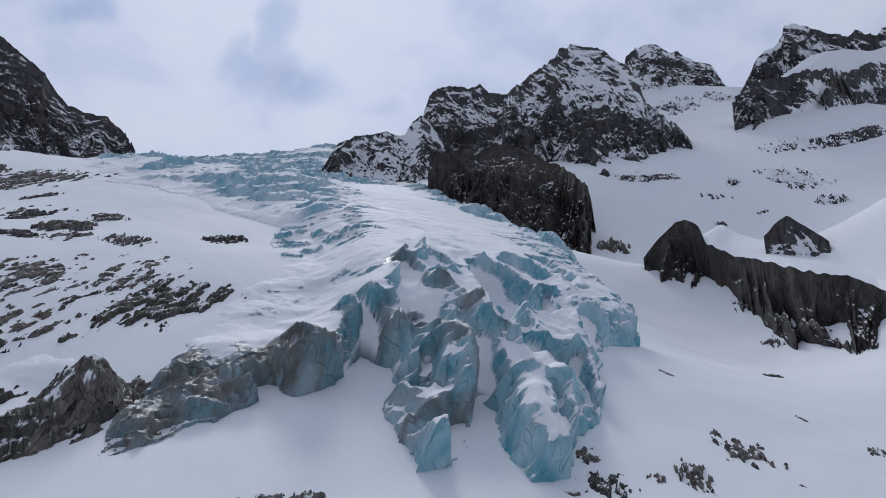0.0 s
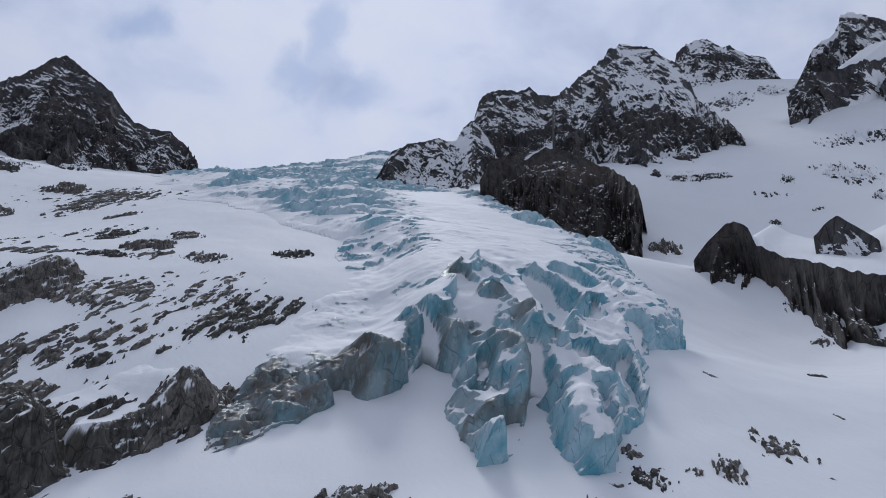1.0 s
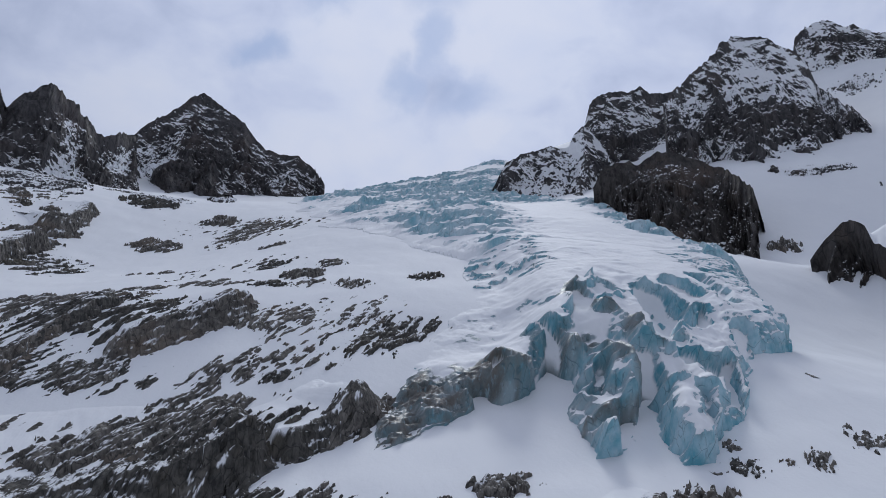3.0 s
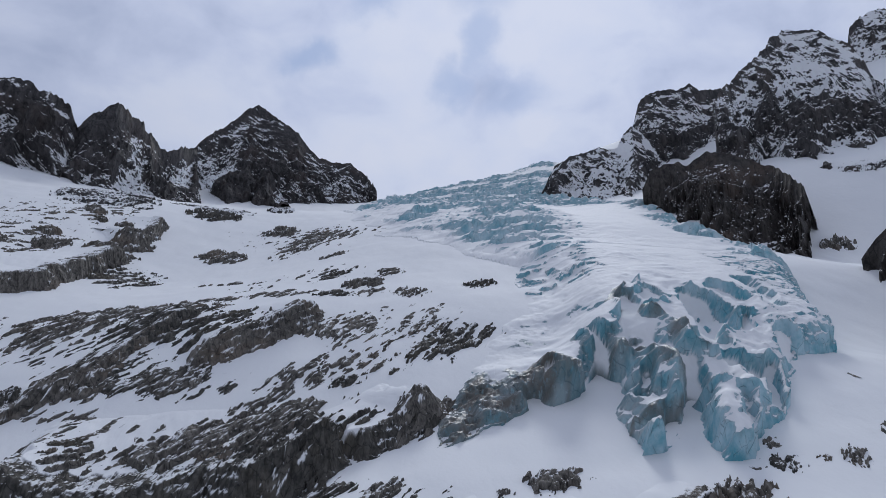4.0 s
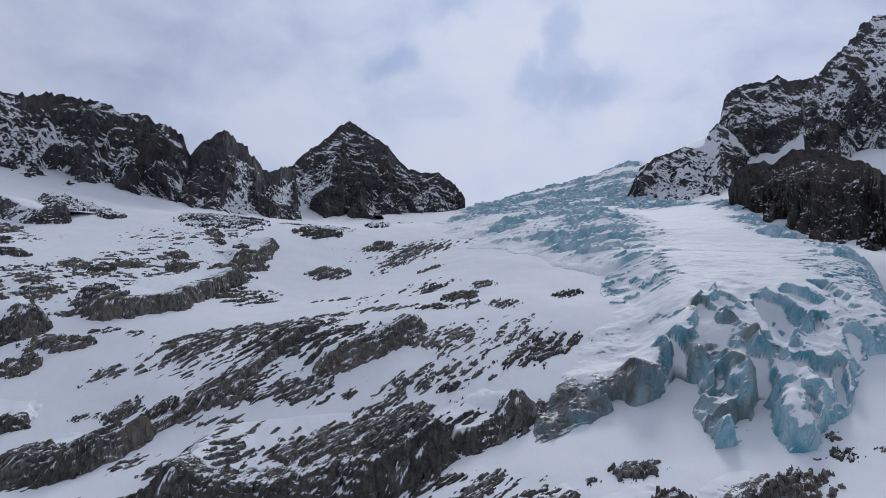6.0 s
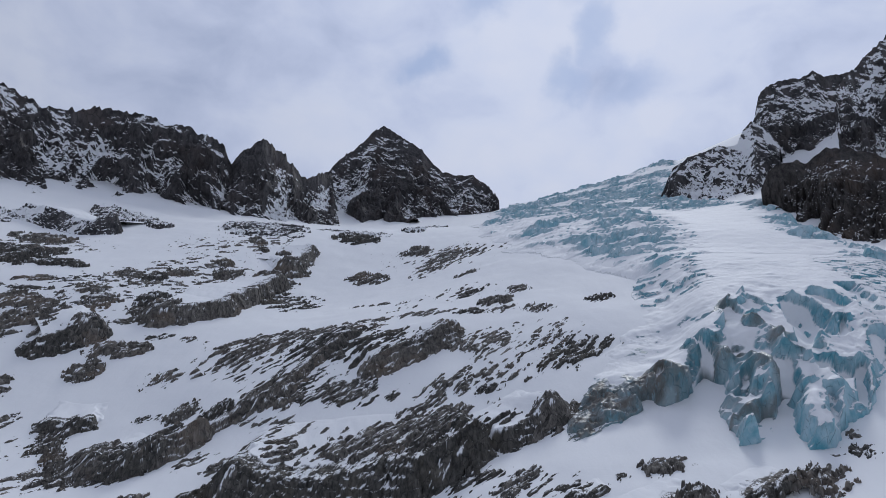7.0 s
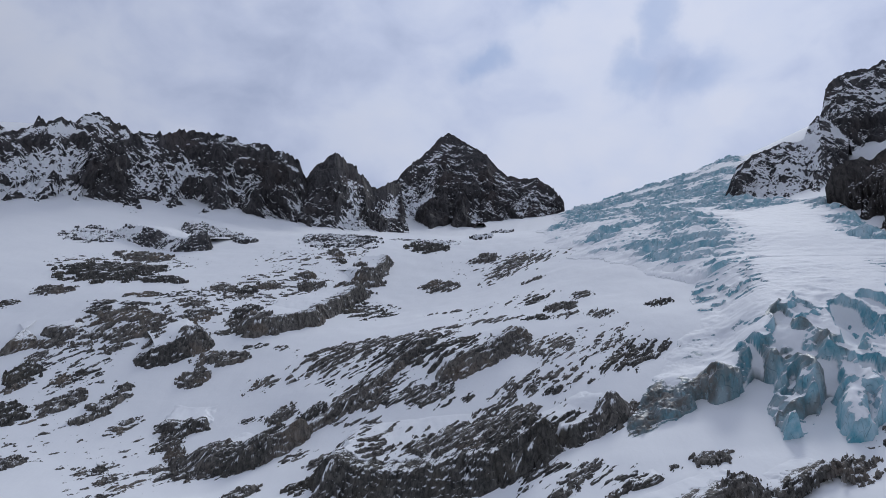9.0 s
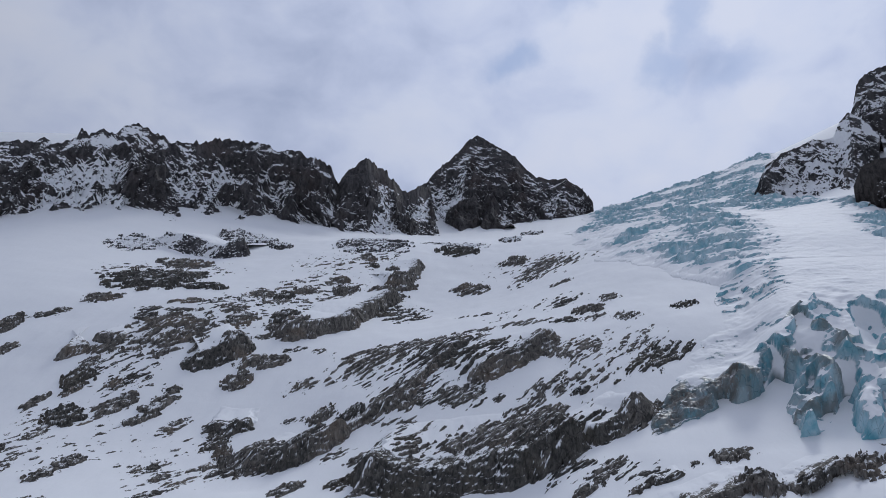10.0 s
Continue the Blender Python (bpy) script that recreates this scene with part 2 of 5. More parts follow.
GLACIER_ICE = ice_material("blue glacier ice with snow on top", (0.11, 0.355, 0.44), (0.45, 0.625, 0.695), 0.49, 0.42)
ICEFALL_ICE = ice_material("pale blue icefall ice under thin snow", (0.20, 0.43, 0.51), (0.50, 0.65, 0.71), 0.61, 0.25)


# ---- shape tools ----
def hash3(ix, iy, iz, seed):
    h = (ix.astype(np.int64) * 374761393 + iy.astype(np.int64) * 668265263 + iz.astype(np.int64) * 2147483647 + seed * 974711) & 0xFFFFFFFF
    h = ((h ^ (h >> 13)) * 1274126177) & 0xFFFFFFFF
    h = ((h ^ (h >> 15)) * 2246822519) & 0xFFFFFFFF
    return ((h ^ (h >> 16)) & 0xFFFFFF) / float(0xFFFFFF)


def lattice(x, y, z=0.0, seed=0):
    """Smooth value noise, -1 to 1."""
    x, y, z = np.broadcast_arrays(np.asarray(x, float), np.asarray(y, float), np.asarray(z, float))
    ix, iy, iz = np.floor(x), np.floor(y), np.floor(z)
    fx, fy, fz = x - ix, y - iy, z - iz
    u, v, w = (f * f * f * (f * (f * 6 - 15) + 10) for f in (fx, fy, fz))
    total, layers = 0.0, (0, 1) if np.any(w) else (0,)
    for a in (0, 1):
        for b in (0, 1):
            for c in layers:
                weight = (u if a else 1 - u) * (v if b else 1 - v) * (w if c else 1 - w)
                total = total + weight * hash3(ix + a, iy + b, iz + c, seed)
    return total * 2 - 1


def fbm(x, y, z=0.0, seed=0, octaves=5, gain=0.5):
    total, amp, norm, f = 0.0, 1.0, 0.0, 1.0
    for o in range(octaves):
        total = total + amp * lattice(x * f + o * 17.3, y * f - o * 9.1, np.asarray(z) * f, seed + o * 31)
        norm += amp
        amp *= gain
        f *= 2.03
    return total / norm


def ridged(x, y, z=0.0, seed=0, octaves=5, gain=0.5):
    """0 to 1, with sharp crests at 1."""
    total, amp, norm, f = 0.0, 1.0, 0.0, 1.0
    for o in range(octaves):
        total = total + amp * (1 - np.abs(lattice(x * f + o * 13.7, y * f + o * 5.3, np.asarray(z) * f, seed + o * 31)) * 1.6)
        norm += amp
        amp *= gain
        f *= 2.07
    return total / norm


def smooth(v, lo, hi):
    k = np.clip((v - lo) / (hi - lo), 0, 1)
    return k * k * (3 - 2 * k)


def along(points, n):
    """n points at even steps of plan length along a polyline."""
    p = np.array(points, float)
    s = np.r_[0, np.cumsum(np.hypot(*np.diff(p[:, :2], axis=0).T))]
    k = np.linspace(0, s[-1], n)
    return np.stack([np.interp(k, s, p[:, i]) for i in range(p.shape[1])], 1)


def grid_mesh(name, pts, keep=None, soft=True):
    """A mesh from an (a, b, 3) array of grid points; keep: which of the cells stay."""
    a, b = pts.shape[:2]
    idx = np.arange(a * b).reshape(a, b)
    quads = np.stack([idx[:-1, :-1], idx[1:, :-1], idx[1:, 1:], idx[:-1, 1:]], -1)
    quads = quads[keep] if keep is not None else quads.reshape(-1, 4)
    used, quads = np.unique(quads, return_inverse=True)
    quads = quads.reshape(-1, 4)
    co = pts.reshape(-1, 3)[used]
    me = bpy.data.meshes.new(name)
    me.vertices.add(len(co))
    me.vertices.foreach_set("co", co.astype(np.float32).ravel())
    me.loops.add(quads.size)
    me.loops.foreach_set("vertex_index", quads.astype(np.int32).ravel())
    me.polygons.add(len(quads))
    me.polygons.foreach_set("loop_start", np.arange(0, quads.size, 4, dtype=np.int32))
    me.update(calc_edges=True)
    me.polygons.foreach_set("use_smooth", np.full(len(quads), soft))
    me.update()
    return me


def thing(name, me, material, label="", category="", group="", kind="", parent=None):
    me.materials.append(material)
    ob = new(name, me)
    if parent is not None:
        ob.parent = parent
    return tagged(ob, label, category, group, kind)


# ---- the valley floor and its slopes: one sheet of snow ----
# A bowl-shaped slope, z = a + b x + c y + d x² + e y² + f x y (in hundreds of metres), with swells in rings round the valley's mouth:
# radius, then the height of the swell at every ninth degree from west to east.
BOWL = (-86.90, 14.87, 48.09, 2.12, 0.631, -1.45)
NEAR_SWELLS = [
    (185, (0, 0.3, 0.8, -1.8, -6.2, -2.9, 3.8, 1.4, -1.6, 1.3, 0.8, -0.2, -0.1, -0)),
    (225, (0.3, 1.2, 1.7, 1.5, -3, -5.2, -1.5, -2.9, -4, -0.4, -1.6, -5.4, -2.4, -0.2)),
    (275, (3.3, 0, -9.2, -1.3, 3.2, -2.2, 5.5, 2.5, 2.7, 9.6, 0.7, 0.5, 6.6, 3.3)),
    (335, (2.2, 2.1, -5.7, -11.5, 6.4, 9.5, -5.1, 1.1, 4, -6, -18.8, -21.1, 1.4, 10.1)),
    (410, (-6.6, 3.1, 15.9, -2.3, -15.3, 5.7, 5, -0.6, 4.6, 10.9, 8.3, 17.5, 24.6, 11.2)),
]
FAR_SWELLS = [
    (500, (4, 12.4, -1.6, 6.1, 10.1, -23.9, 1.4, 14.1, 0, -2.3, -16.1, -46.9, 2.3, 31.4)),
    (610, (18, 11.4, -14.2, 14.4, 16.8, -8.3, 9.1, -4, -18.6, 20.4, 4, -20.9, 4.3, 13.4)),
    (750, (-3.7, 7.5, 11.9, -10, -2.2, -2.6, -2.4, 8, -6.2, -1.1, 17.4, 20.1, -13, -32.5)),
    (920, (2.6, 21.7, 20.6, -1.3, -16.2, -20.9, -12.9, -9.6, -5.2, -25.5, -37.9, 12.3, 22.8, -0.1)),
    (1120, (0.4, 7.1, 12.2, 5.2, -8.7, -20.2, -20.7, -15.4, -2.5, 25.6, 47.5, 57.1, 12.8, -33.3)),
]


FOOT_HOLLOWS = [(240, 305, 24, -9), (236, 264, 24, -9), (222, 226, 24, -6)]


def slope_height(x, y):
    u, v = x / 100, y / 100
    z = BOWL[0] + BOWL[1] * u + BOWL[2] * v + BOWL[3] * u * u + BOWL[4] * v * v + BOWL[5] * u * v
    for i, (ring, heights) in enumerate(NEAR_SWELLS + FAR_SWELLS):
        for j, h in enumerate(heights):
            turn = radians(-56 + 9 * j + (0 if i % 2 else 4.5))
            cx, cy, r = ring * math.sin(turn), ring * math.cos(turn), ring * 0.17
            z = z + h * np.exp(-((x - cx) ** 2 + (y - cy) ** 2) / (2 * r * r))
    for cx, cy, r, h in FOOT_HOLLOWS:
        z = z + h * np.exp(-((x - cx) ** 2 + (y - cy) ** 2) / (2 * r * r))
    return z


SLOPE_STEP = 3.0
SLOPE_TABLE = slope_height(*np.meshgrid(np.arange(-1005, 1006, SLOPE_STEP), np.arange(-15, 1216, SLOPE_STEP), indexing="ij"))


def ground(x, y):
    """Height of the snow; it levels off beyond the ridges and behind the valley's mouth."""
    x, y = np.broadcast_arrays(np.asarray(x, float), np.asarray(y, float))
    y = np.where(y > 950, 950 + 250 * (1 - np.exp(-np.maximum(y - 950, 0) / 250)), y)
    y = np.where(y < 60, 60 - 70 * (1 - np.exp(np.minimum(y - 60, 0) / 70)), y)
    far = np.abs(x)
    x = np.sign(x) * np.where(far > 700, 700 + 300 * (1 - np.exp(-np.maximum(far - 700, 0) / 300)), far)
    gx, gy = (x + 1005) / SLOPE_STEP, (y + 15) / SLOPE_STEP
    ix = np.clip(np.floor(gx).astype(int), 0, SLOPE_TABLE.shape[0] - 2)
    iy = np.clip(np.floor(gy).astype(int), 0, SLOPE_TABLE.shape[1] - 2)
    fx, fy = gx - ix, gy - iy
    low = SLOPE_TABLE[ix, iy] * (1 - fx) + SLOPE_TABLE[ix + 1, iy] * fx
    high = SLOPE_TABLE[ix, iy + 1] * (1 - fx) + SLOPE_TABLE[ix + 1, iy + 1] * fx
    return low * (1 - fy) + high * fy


def spread(lo, hi, step, reach, grow=1.18):
    """Even steps from lo to hi, then ever longer ones out to the reach on both sides."""
    mid = list(np.arange(lo, hi + step, step))
    d, left, right = step, [], []
    a, b = mid[0], mid[-1]
    while a > -reach or b < reach:
        d *= grow
        a, b = a - d, b + d
        left.append(max(a, -reach - 50))
        right.append(min(b, reach + 50))
    return np.array(sorted(set(np.round(left + mid + right, 3))))


def snow_relief(x, y):
    """Drifts and hollows of the snow itself."""
    near = np.exp(-(np.hypot(x, y - 250) / 900) ** 2)
    far = smooth(np.asarray(y, float), 520, 700) * (1 - smooth(np.asarray(y, float), 950, 1100)) * smooth(-np.asarray(x, float), 20, 90)
    return 4.5 * far * fbm(np.asarray(x) / 48, np.asarray(y) / 48, 0, 61, 4) + near * (1.1 * fbm(x / 26, y / 26, 0, 5, 4) + 0.35 * fbm(x / 7 + y / 30, y / 16, 0, 9, 3))


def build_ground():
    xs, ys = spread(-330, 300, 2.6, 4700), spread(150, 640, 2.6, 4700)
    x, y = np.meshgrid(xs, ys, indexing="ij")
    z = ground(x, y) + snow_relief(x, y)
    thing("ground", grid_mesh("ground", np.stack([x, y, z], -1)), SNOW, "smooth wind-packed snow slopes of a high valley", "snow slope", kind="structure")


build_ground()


# ---- mountains ----
def massif(name, ridge, foot, label, category="mountain", seed=1, cell=1.7, jag=4.0, gully=0.10, rough=4.0, step=9.0, ledge=0.35, power=0.85, back=110.0, material=None, tilt=0.45, taper=0.0, flutes=0.0, back_rise=None):
    """A rock face from its crest down to its foot in the snow, with buttresses, gullies and ledges, and a back side."""
    length = np.sum(np.hypot(*np.diff(np.array(ridge)[:, :2], axis=0).T))
    span = max(np.mean(np.hypot(*(along(ridge, 9)[:, :2] - along(foot, 9)[:, :2]).T)), 20)
    height = np.ptp(np.array(ridge)[:, 2]) * 0.4 + np.mean(along(ridge, 9)[:, 2] - ground(*along(foot, 9).T))
    nu, nv = int(length / cell) + 8, int(math.hypot(span, height) / cell) + 8
    top, low = along(ridge, nu), along(foot, nu)
    s = np.linspace(0, length, nu)
    spikes = np.maximum(lattice(s / 6.0, seed * 1.7, 0, seed + 2), 0.25) - 0.25
    top[:, 2] += jag * (0.9 * fbm(s / 22, seed * 3.1, 0, seed, 5, 0.6) + 0.9 * spikes * smooth(fbm(s / 50, seed * 0.7, 0, seed + 1, 2), -0.3, 0.2) + 0.22 * lattice(s / 3.0, seed, 0, seed + 6))
    away = low - top[:, :2]
    away /= np.maximum(np.hypot(*away.T), 1e-6)[:, None]
    low = low + away * (0.10 * height * (ridged(s / 34, seed * 1.3, 0, seed + 4, 4) - 0.35))[:, None]
    low = np.c_[low, ground(low[:, 0], low[:, 1]) - 9]
    if taper:
        ends = 1 - np.minimum(smooth(s, 0, taper * length), smooth(length - s, 0, taper * length))
        top += (low + np.array([0, 0, 4.0]) - top) * (ends * 0.9)[:, None]
    v = np.linspace(0, 1, nv)[None, :, None]
    p = top[:, None] * (1 - v) + low[:, None] * v
    p[..., 2] = top[:, None, 2] + (low[:, None, 2] - top[:, None, 2]) * v[..., 0] ** power
    out = low - top
    out[:, 2] = 0
    out /= np.maximum(np.linalg.norm(out, axis=1, keepdims=True), 1e-6)
    k = np.ones(15) / 15
    out = np.stack([np.convolve(np.pad(out[:, i], 7, mode="edge"), k, "valid") for i in range(3)], 1)
    w = v[..., 0]
    reach = smooth(w, -0.05, 0.35)
    gl = ridged(s[:, None] / (height * 0.35) + 0.5 * fbm(p[..., 0] / 40, p[..., 2] / 40, 0, seed + 3, 3), w * 1.1, 0, seed + 5, 4) - 0.55
    cr = ridged(p[..., 0] / 24, p[..., 1] / 24, p[..., 2] / 30, seed + 7, 5, 0.55) - 0.5
    push = reach * (1.4 * gully * height * gl + rough * 2.2 * cr)
    if flutes:
        push = push + reach * flutes * (ridged(s[:, None] / 5.5 + 0.3 * fbm(p[..., 0] / 15, p[..., 2] / 15, 0, seed + 8, 2), w * 0.9, 0, seed + 9, 3, 0.6) - 0.5)
    p += push[..., None] * (out[:, None] + np.array([0, 0, 0.35]))
    ph = (p[..., 2] + tilt * p[..., 0] + 7 * fbm(p[..., 0] / 35, p[..., 1] / 35, 0, seed + 11, 3)) / step
    fr = ph - np.floor(ph)
    p[..., 2] += ledge * step * reach * (smooth(fr, 0.25, 0.75) - fr)
    p += (reach * 0.22 * rough * fbm(p[..., 0] / 5, p[..., 1] / 5, p[..., 2] / 5, seed + 13, 3))[..., None] * (out[:, None] + np.array([0, 0, 0.5]))
    hollow = np.clip(-(gl * 1.3 + cr * 0.5) * 1.6, -0.6, 0.8) * reach
    rows = 14
    b = np.linspace(1, 0, rows, endpoint=False)[None, :, None]
    rear = out if back_rise is None else np.broadcast_to(out.mean(0) / np.linalg.norm(out.mean(0)), out.shape)
    behind = top[:, None] - rear[:, None] * b * back
    behind[..., 2] = top[:, None, 2] - (b[..., 0] ** 0.9) * np.maximum(top[:, None, 2] - ground(behind[:, :1, 0], behind[:, :1, 1]) + 12, 25)
    behind[..., 2] += (1 - b[..., 0]) * b[..., 0] * 4 * rough * fbm(behind[..., 0] / 20, behind[..., 1] / 20, 0, seed + 17, 4)
    if back_rise is not None:
        crest = np.convolve(np.pad(top[:, 2], 20, mode="edge"), np.ones(41) / 41, "valid")
        floor = ground(behind[..., 0], behind[..., 1])
        ends = (smooth(s, 0, 0.25 * length) * smooth(length - s, 0, 0.12 * length))[:, None]
        shelf = floor + (np.maximum(floor, crest[:, None] + back_rise * b[..., 0] * back) - floor) * ends
        behind[..., 2] = top[:, None, 2] + (shelf - top[:, None, 2]) * smooth(b[..., 0], 0.0, 0.22) + 0.8 * fbm(behind[..., 0] / 12, behind[..., 1] / 12, 0, seed + 18, 3) * b[..., 0]
    p = np.concatenate([behind, p], 1)
    ob = tagged(new(name), label, category)
    ob.location = (*top[nu // 2, :2], float(low[nu // 2, 2]))
    cut = rows + int(nv * 0.30)
    p = p - np.array(ob.location)
    for piece, a, b in (("back_slope", 0, rows + 1), ("summit", rows, cut + 1), ("rock_face", cut, rows + nv)):
        white = back_rise is not None and piece == "back_slope"
        part = thing("snow_terrace" if white else piece, grid_mesh(piece, p[:, a:b], soft=white), SNOW if white else (material or CLIFF_ROCK), parent=ob)
        if a >= rows:
            part.data.attributes.new("hollow", "FLOAT", "POINT").data.foreach_set("value", hollow[:, a - rows:b - rows].ravel().astype(np.float32))
    return ob


POINTED_PEAK_RIDGE = [(-275, 1040, 469), (-260, 1063, 491), (-248, 1082, 519), (-228, 1110, 553), (-212, 1130, 580), (-200, 1145, 607), (-186, 1161, 620), (-171, 1158, 609), (-155, 1154, 593), (-130, 1149, 576), (-104, 1143, 547), (-79, 1138, 516), (-55, 1132, 509), (-27, 1126, 505), (-4, 1120, 485), (14, 1080, 439)]
POINTED_PEAK_FOOT = [(-238, 850), (-190, 920), (-136, 960), (-60, 1000), (-24, 1020), (18, 1040)]
ROCK_SPIRE_RIDGE = [(-316, 770, 372), (-308, 774, 376), (-298, 780, 391), (-286, 787, 409), (-279, 791, 414), (-275, 804, 416), (-269, 820, 413), (-264, 833, 414), (-261, 838, 402), (-257, 849, 408), (-251, 863, 401), (-244, 879, 402), (-235, 900, 416), (-228, 950, 432)]
ROCK_SPIRE_FOOT = [(-306, 740), (-280, 755), (-265, 765), (-255, 768), (-236, 775), (-225, 830), (-196, 880)]
SERRATED_RIDGE_RIDGE = [(-629, 560, 363), (-617, 570, 368), (-603, 580, 368), (-595, 587, 374), (-580, 597, 371), (-572, 603, 382), (-565, 610, 395), (-557, 615, 391), (-551, 620, 402), (-542, 625, 394), (-533, 632, 406), (-521, 640, 415), (-512, 652, 415), (-501, 665, 404), (-492, 676, 403), (-477, 695, 411), (-457, 720, 425), (-427, 730, 426), (-406, 736, 419), (-396, 740, 425), (-385, 743, 415), (-371, 747, 414), (-357, 751, 412), (-346, 755, 406), (-340, 757, 409), (-325, 761, 400), (-320, 763, 396), (-307, 760, 368)]
SERRATED_RIDGE_FOOT = [(-554, 500), (-528, 520), (-501, 540), (-472, 560), (-462, 590), (-442, 610), (-425, 640), (-401, 660), (-388, 690), (-366, 710), (-349, 730), (-306, 742)]
DARK_SUMMIT_RIDGE = [(338, 640, 352), (344, 655, 374), (363, 670, 399), (397, 691, 435), (433, 713, 468), (452, 723, 489), (466, 731, 512), (493, 745, 533), (513, 733, 526), (527, 724, 521), (535, 719, 508), (549, 710, 498), (558, 703, 469), (561, 700, 449), (551, 667, 413), (538, 628, 377), (521, 590, 336)]
DARK_SUMMIT_FOOT = [(280, 545), (318, 545), (341, 540), (362, 530), (380, 525), (430, 520), (495, 560)]
ROCK_WALL_RIDGE = [(218, 545, 231), (225, 544, 246), (236, 542, 249), (254, 539, 252), (270, 536, 262), (277, 528, 257), (292, 511, 245), (302, 500, 235), (297, 475, 215), (291, 451, 198), (287, 440, 182)]
ROCK_WALL_FOOT = [(191, 480), (203, 470), (211, 440), (218, 425), (230, 415), (242, 405), (253, 398)]
SNOWY_CRAG_RIDGE = [(179, 720, 294), (191, 728, 318), (200, 734, 334), (221, 746, 353), (259, 766, 375), (287, 780, 382), (299, 786, 403), (312, 792, 418), (330, 800, 411), (340, 790, 386)]
SNOWY_CRAG_FOOT = [(169, 690), (198, 680), (217, 640), (240, 620), (273, 640)]
BACK_CRAG_RIDGE = [(342, 880, 451), (351, 882, 470), (361, 884, 506), (374, 887, 518), (397, 891, 529), (425, 896, 532), (445, 900, 546), (461, 905, 540), (488, 912, 550), (516, 920, 561)]
BACK_CRAG_FOOT = [(317, 830), (369, 830), (421, 840), (478, 850)]
FAR_PEAK_RIDGE = [(677, 900, 627), (689, 898, 649), (709, 894, 667), (734, 889, 681), (753, 885, 684), (776, 880, 671), (791, 877, 676), (814, 872, 663), (838, 866, 662), (869, 860, 658)]
FAR_PEAK_FOOT = [(616, 820), (656, 820), (697, 820), (761, 830), (851, 840)]
CORNER_CRAG_RIDGE = [(809, 760, 589), (831, 750, 610), (851, 741, 624), (867, 735, 654), (879, 730, 661), (902, 716, 651), (921, 705, 640), (940, 693, 633), (953, 688, 643), (962, 682, 637), (975, 674, 634), (988, 669, 645), (1041, 640, 652)]
CORNER_CRAG_FOOT = [(734, 720), (772, 715), (841, 700), (900, 690), (964, 660), (1005, 630)]
BUTTRESS_RIDGE = [(246, 345, 111), (253, 342, 121), (260, 338, 129), (260, 331, 129), (260, 322, 122), (258, 316, 112), (255, 298, 101), (252, 284, 95), (245, 262, 85), (244, 250, 79), (245, 240, 76), (245, 234, 72), (244, 228, 68), (218, 190, 51)]
BUTTRESS_FOOT = [(234, 329), (234, 324), (246, 323), (241, 305), (239, 285), (234, 268), (229, 248), (223, 226), (189, 191), (182, 170)]
SNOW_CAPPED_KNOB_RIDGE = [(267, 292, 109), (273, 291, 115), (279, 289, 119), (279, 280, 111), (278, 270, 101)]
SNOW_CAPPED_KNOB_FOOT = [(258, 285), (257, 270), (268, 262)]
CORNER_BAND_RIDGE = [(624, 628, 423), (641, 625, 443), (664, 620, 458), (689, 614, 459), (721, 608, 476), (769, 613, 493), (817, 619, 503), (872, 624, 533), (911, 628, 547)]
CORNER_BAND_FOOT = [(602, 610), (642, 610), (711, 622), (692, 589), (739, 586), (817, 610), (870, 610)]
massif("mountain_peak", POINTED_PEAK_RIDGE, POINTED_PEAK_FOOT, "pointed dark rock peak dusted with snow", seed=3, gully=0.12, rough=6, jag=5, material=PEAK_ROCK)
massif("rock_spire", ROCK_SPIRE_RIDGE, ROCK_SPIRE_FOOT, "narrow dark rock spire with a notched crest", "mountain", seed=8, cell=1.6, gully=0.12, rough=4, jag=7, material=PEAK_ROCK)
massif("mountain_ridge", SERRATED_RIDGE_RIDGE, SERRATED_RIDGE_FOOT, "long serrated rock ridge streaked with snow", "mountain", seed=14, cell=1.6, gully=0.20, rough=7, jag=9, material=RIDGE_ROCK)
massif("mountain_peak", DARK_SUMMIT_RIDGE, DARK_SUMMIT_FOOT, "broad dark rock summit with snow on its ledges", seed=21, gully=0.10, rough=6, jag=5, step=11)
massif("mountain_peak", FAR_PEAK_RIDGE, FAR_PEAK_FOOT, "distant rock peak half covered with snow", seed=33, gully=0.12, rough=5, jag=6, taper=0.14, material=SNOWY_ROCK)
massif("crag", BACK_CRAG_RIDGE, BACK_CRAG_FOOT, "flat-topped dark crag behind a snow gully", "crag", seed=41, gully=0.10, rough=4, jag=6)
massif("crag", SNOWY_CRAG_RIDGE, SNOWY_CRAG_FOOT, "snow-plastered crag beside the icefall", "crag", seed=52, gully=0.12, rough=5, jag=3)
massif("crag", CORNER_CRAG_RIDGE, CORNER_CRAG_FOOT, "high broken crag above the snow slope", "crag", seed=67, gully=0.16, rough=7, jag=7, step=22, ledge=0.55, taper=0.06, material=SNOWY_ROCK)
massif("crag", CORNER_BAND_RIDGE, CORNER_BAND_FOOT, "dark rock band under a snow shelf high on the slope", "crag", seed=71, gully=0.2, rough=6, jag=6, step=18, ledge=0.4, back=95, back_rise=0.7, power=0.85, material=SNOWY_ROCK)
massif("cliff", ROCK_WALL_RIDGE, ROCK_WALL_FOOT, "sheer dark rock wall standing over the glacier", "cliff", seed=73, cell=1.0, gully=0.13, rough=4.5, jag=4, step=26, ledge=0.15, power=0.8, back=60, flutes=9, material=WALL_ROCK)
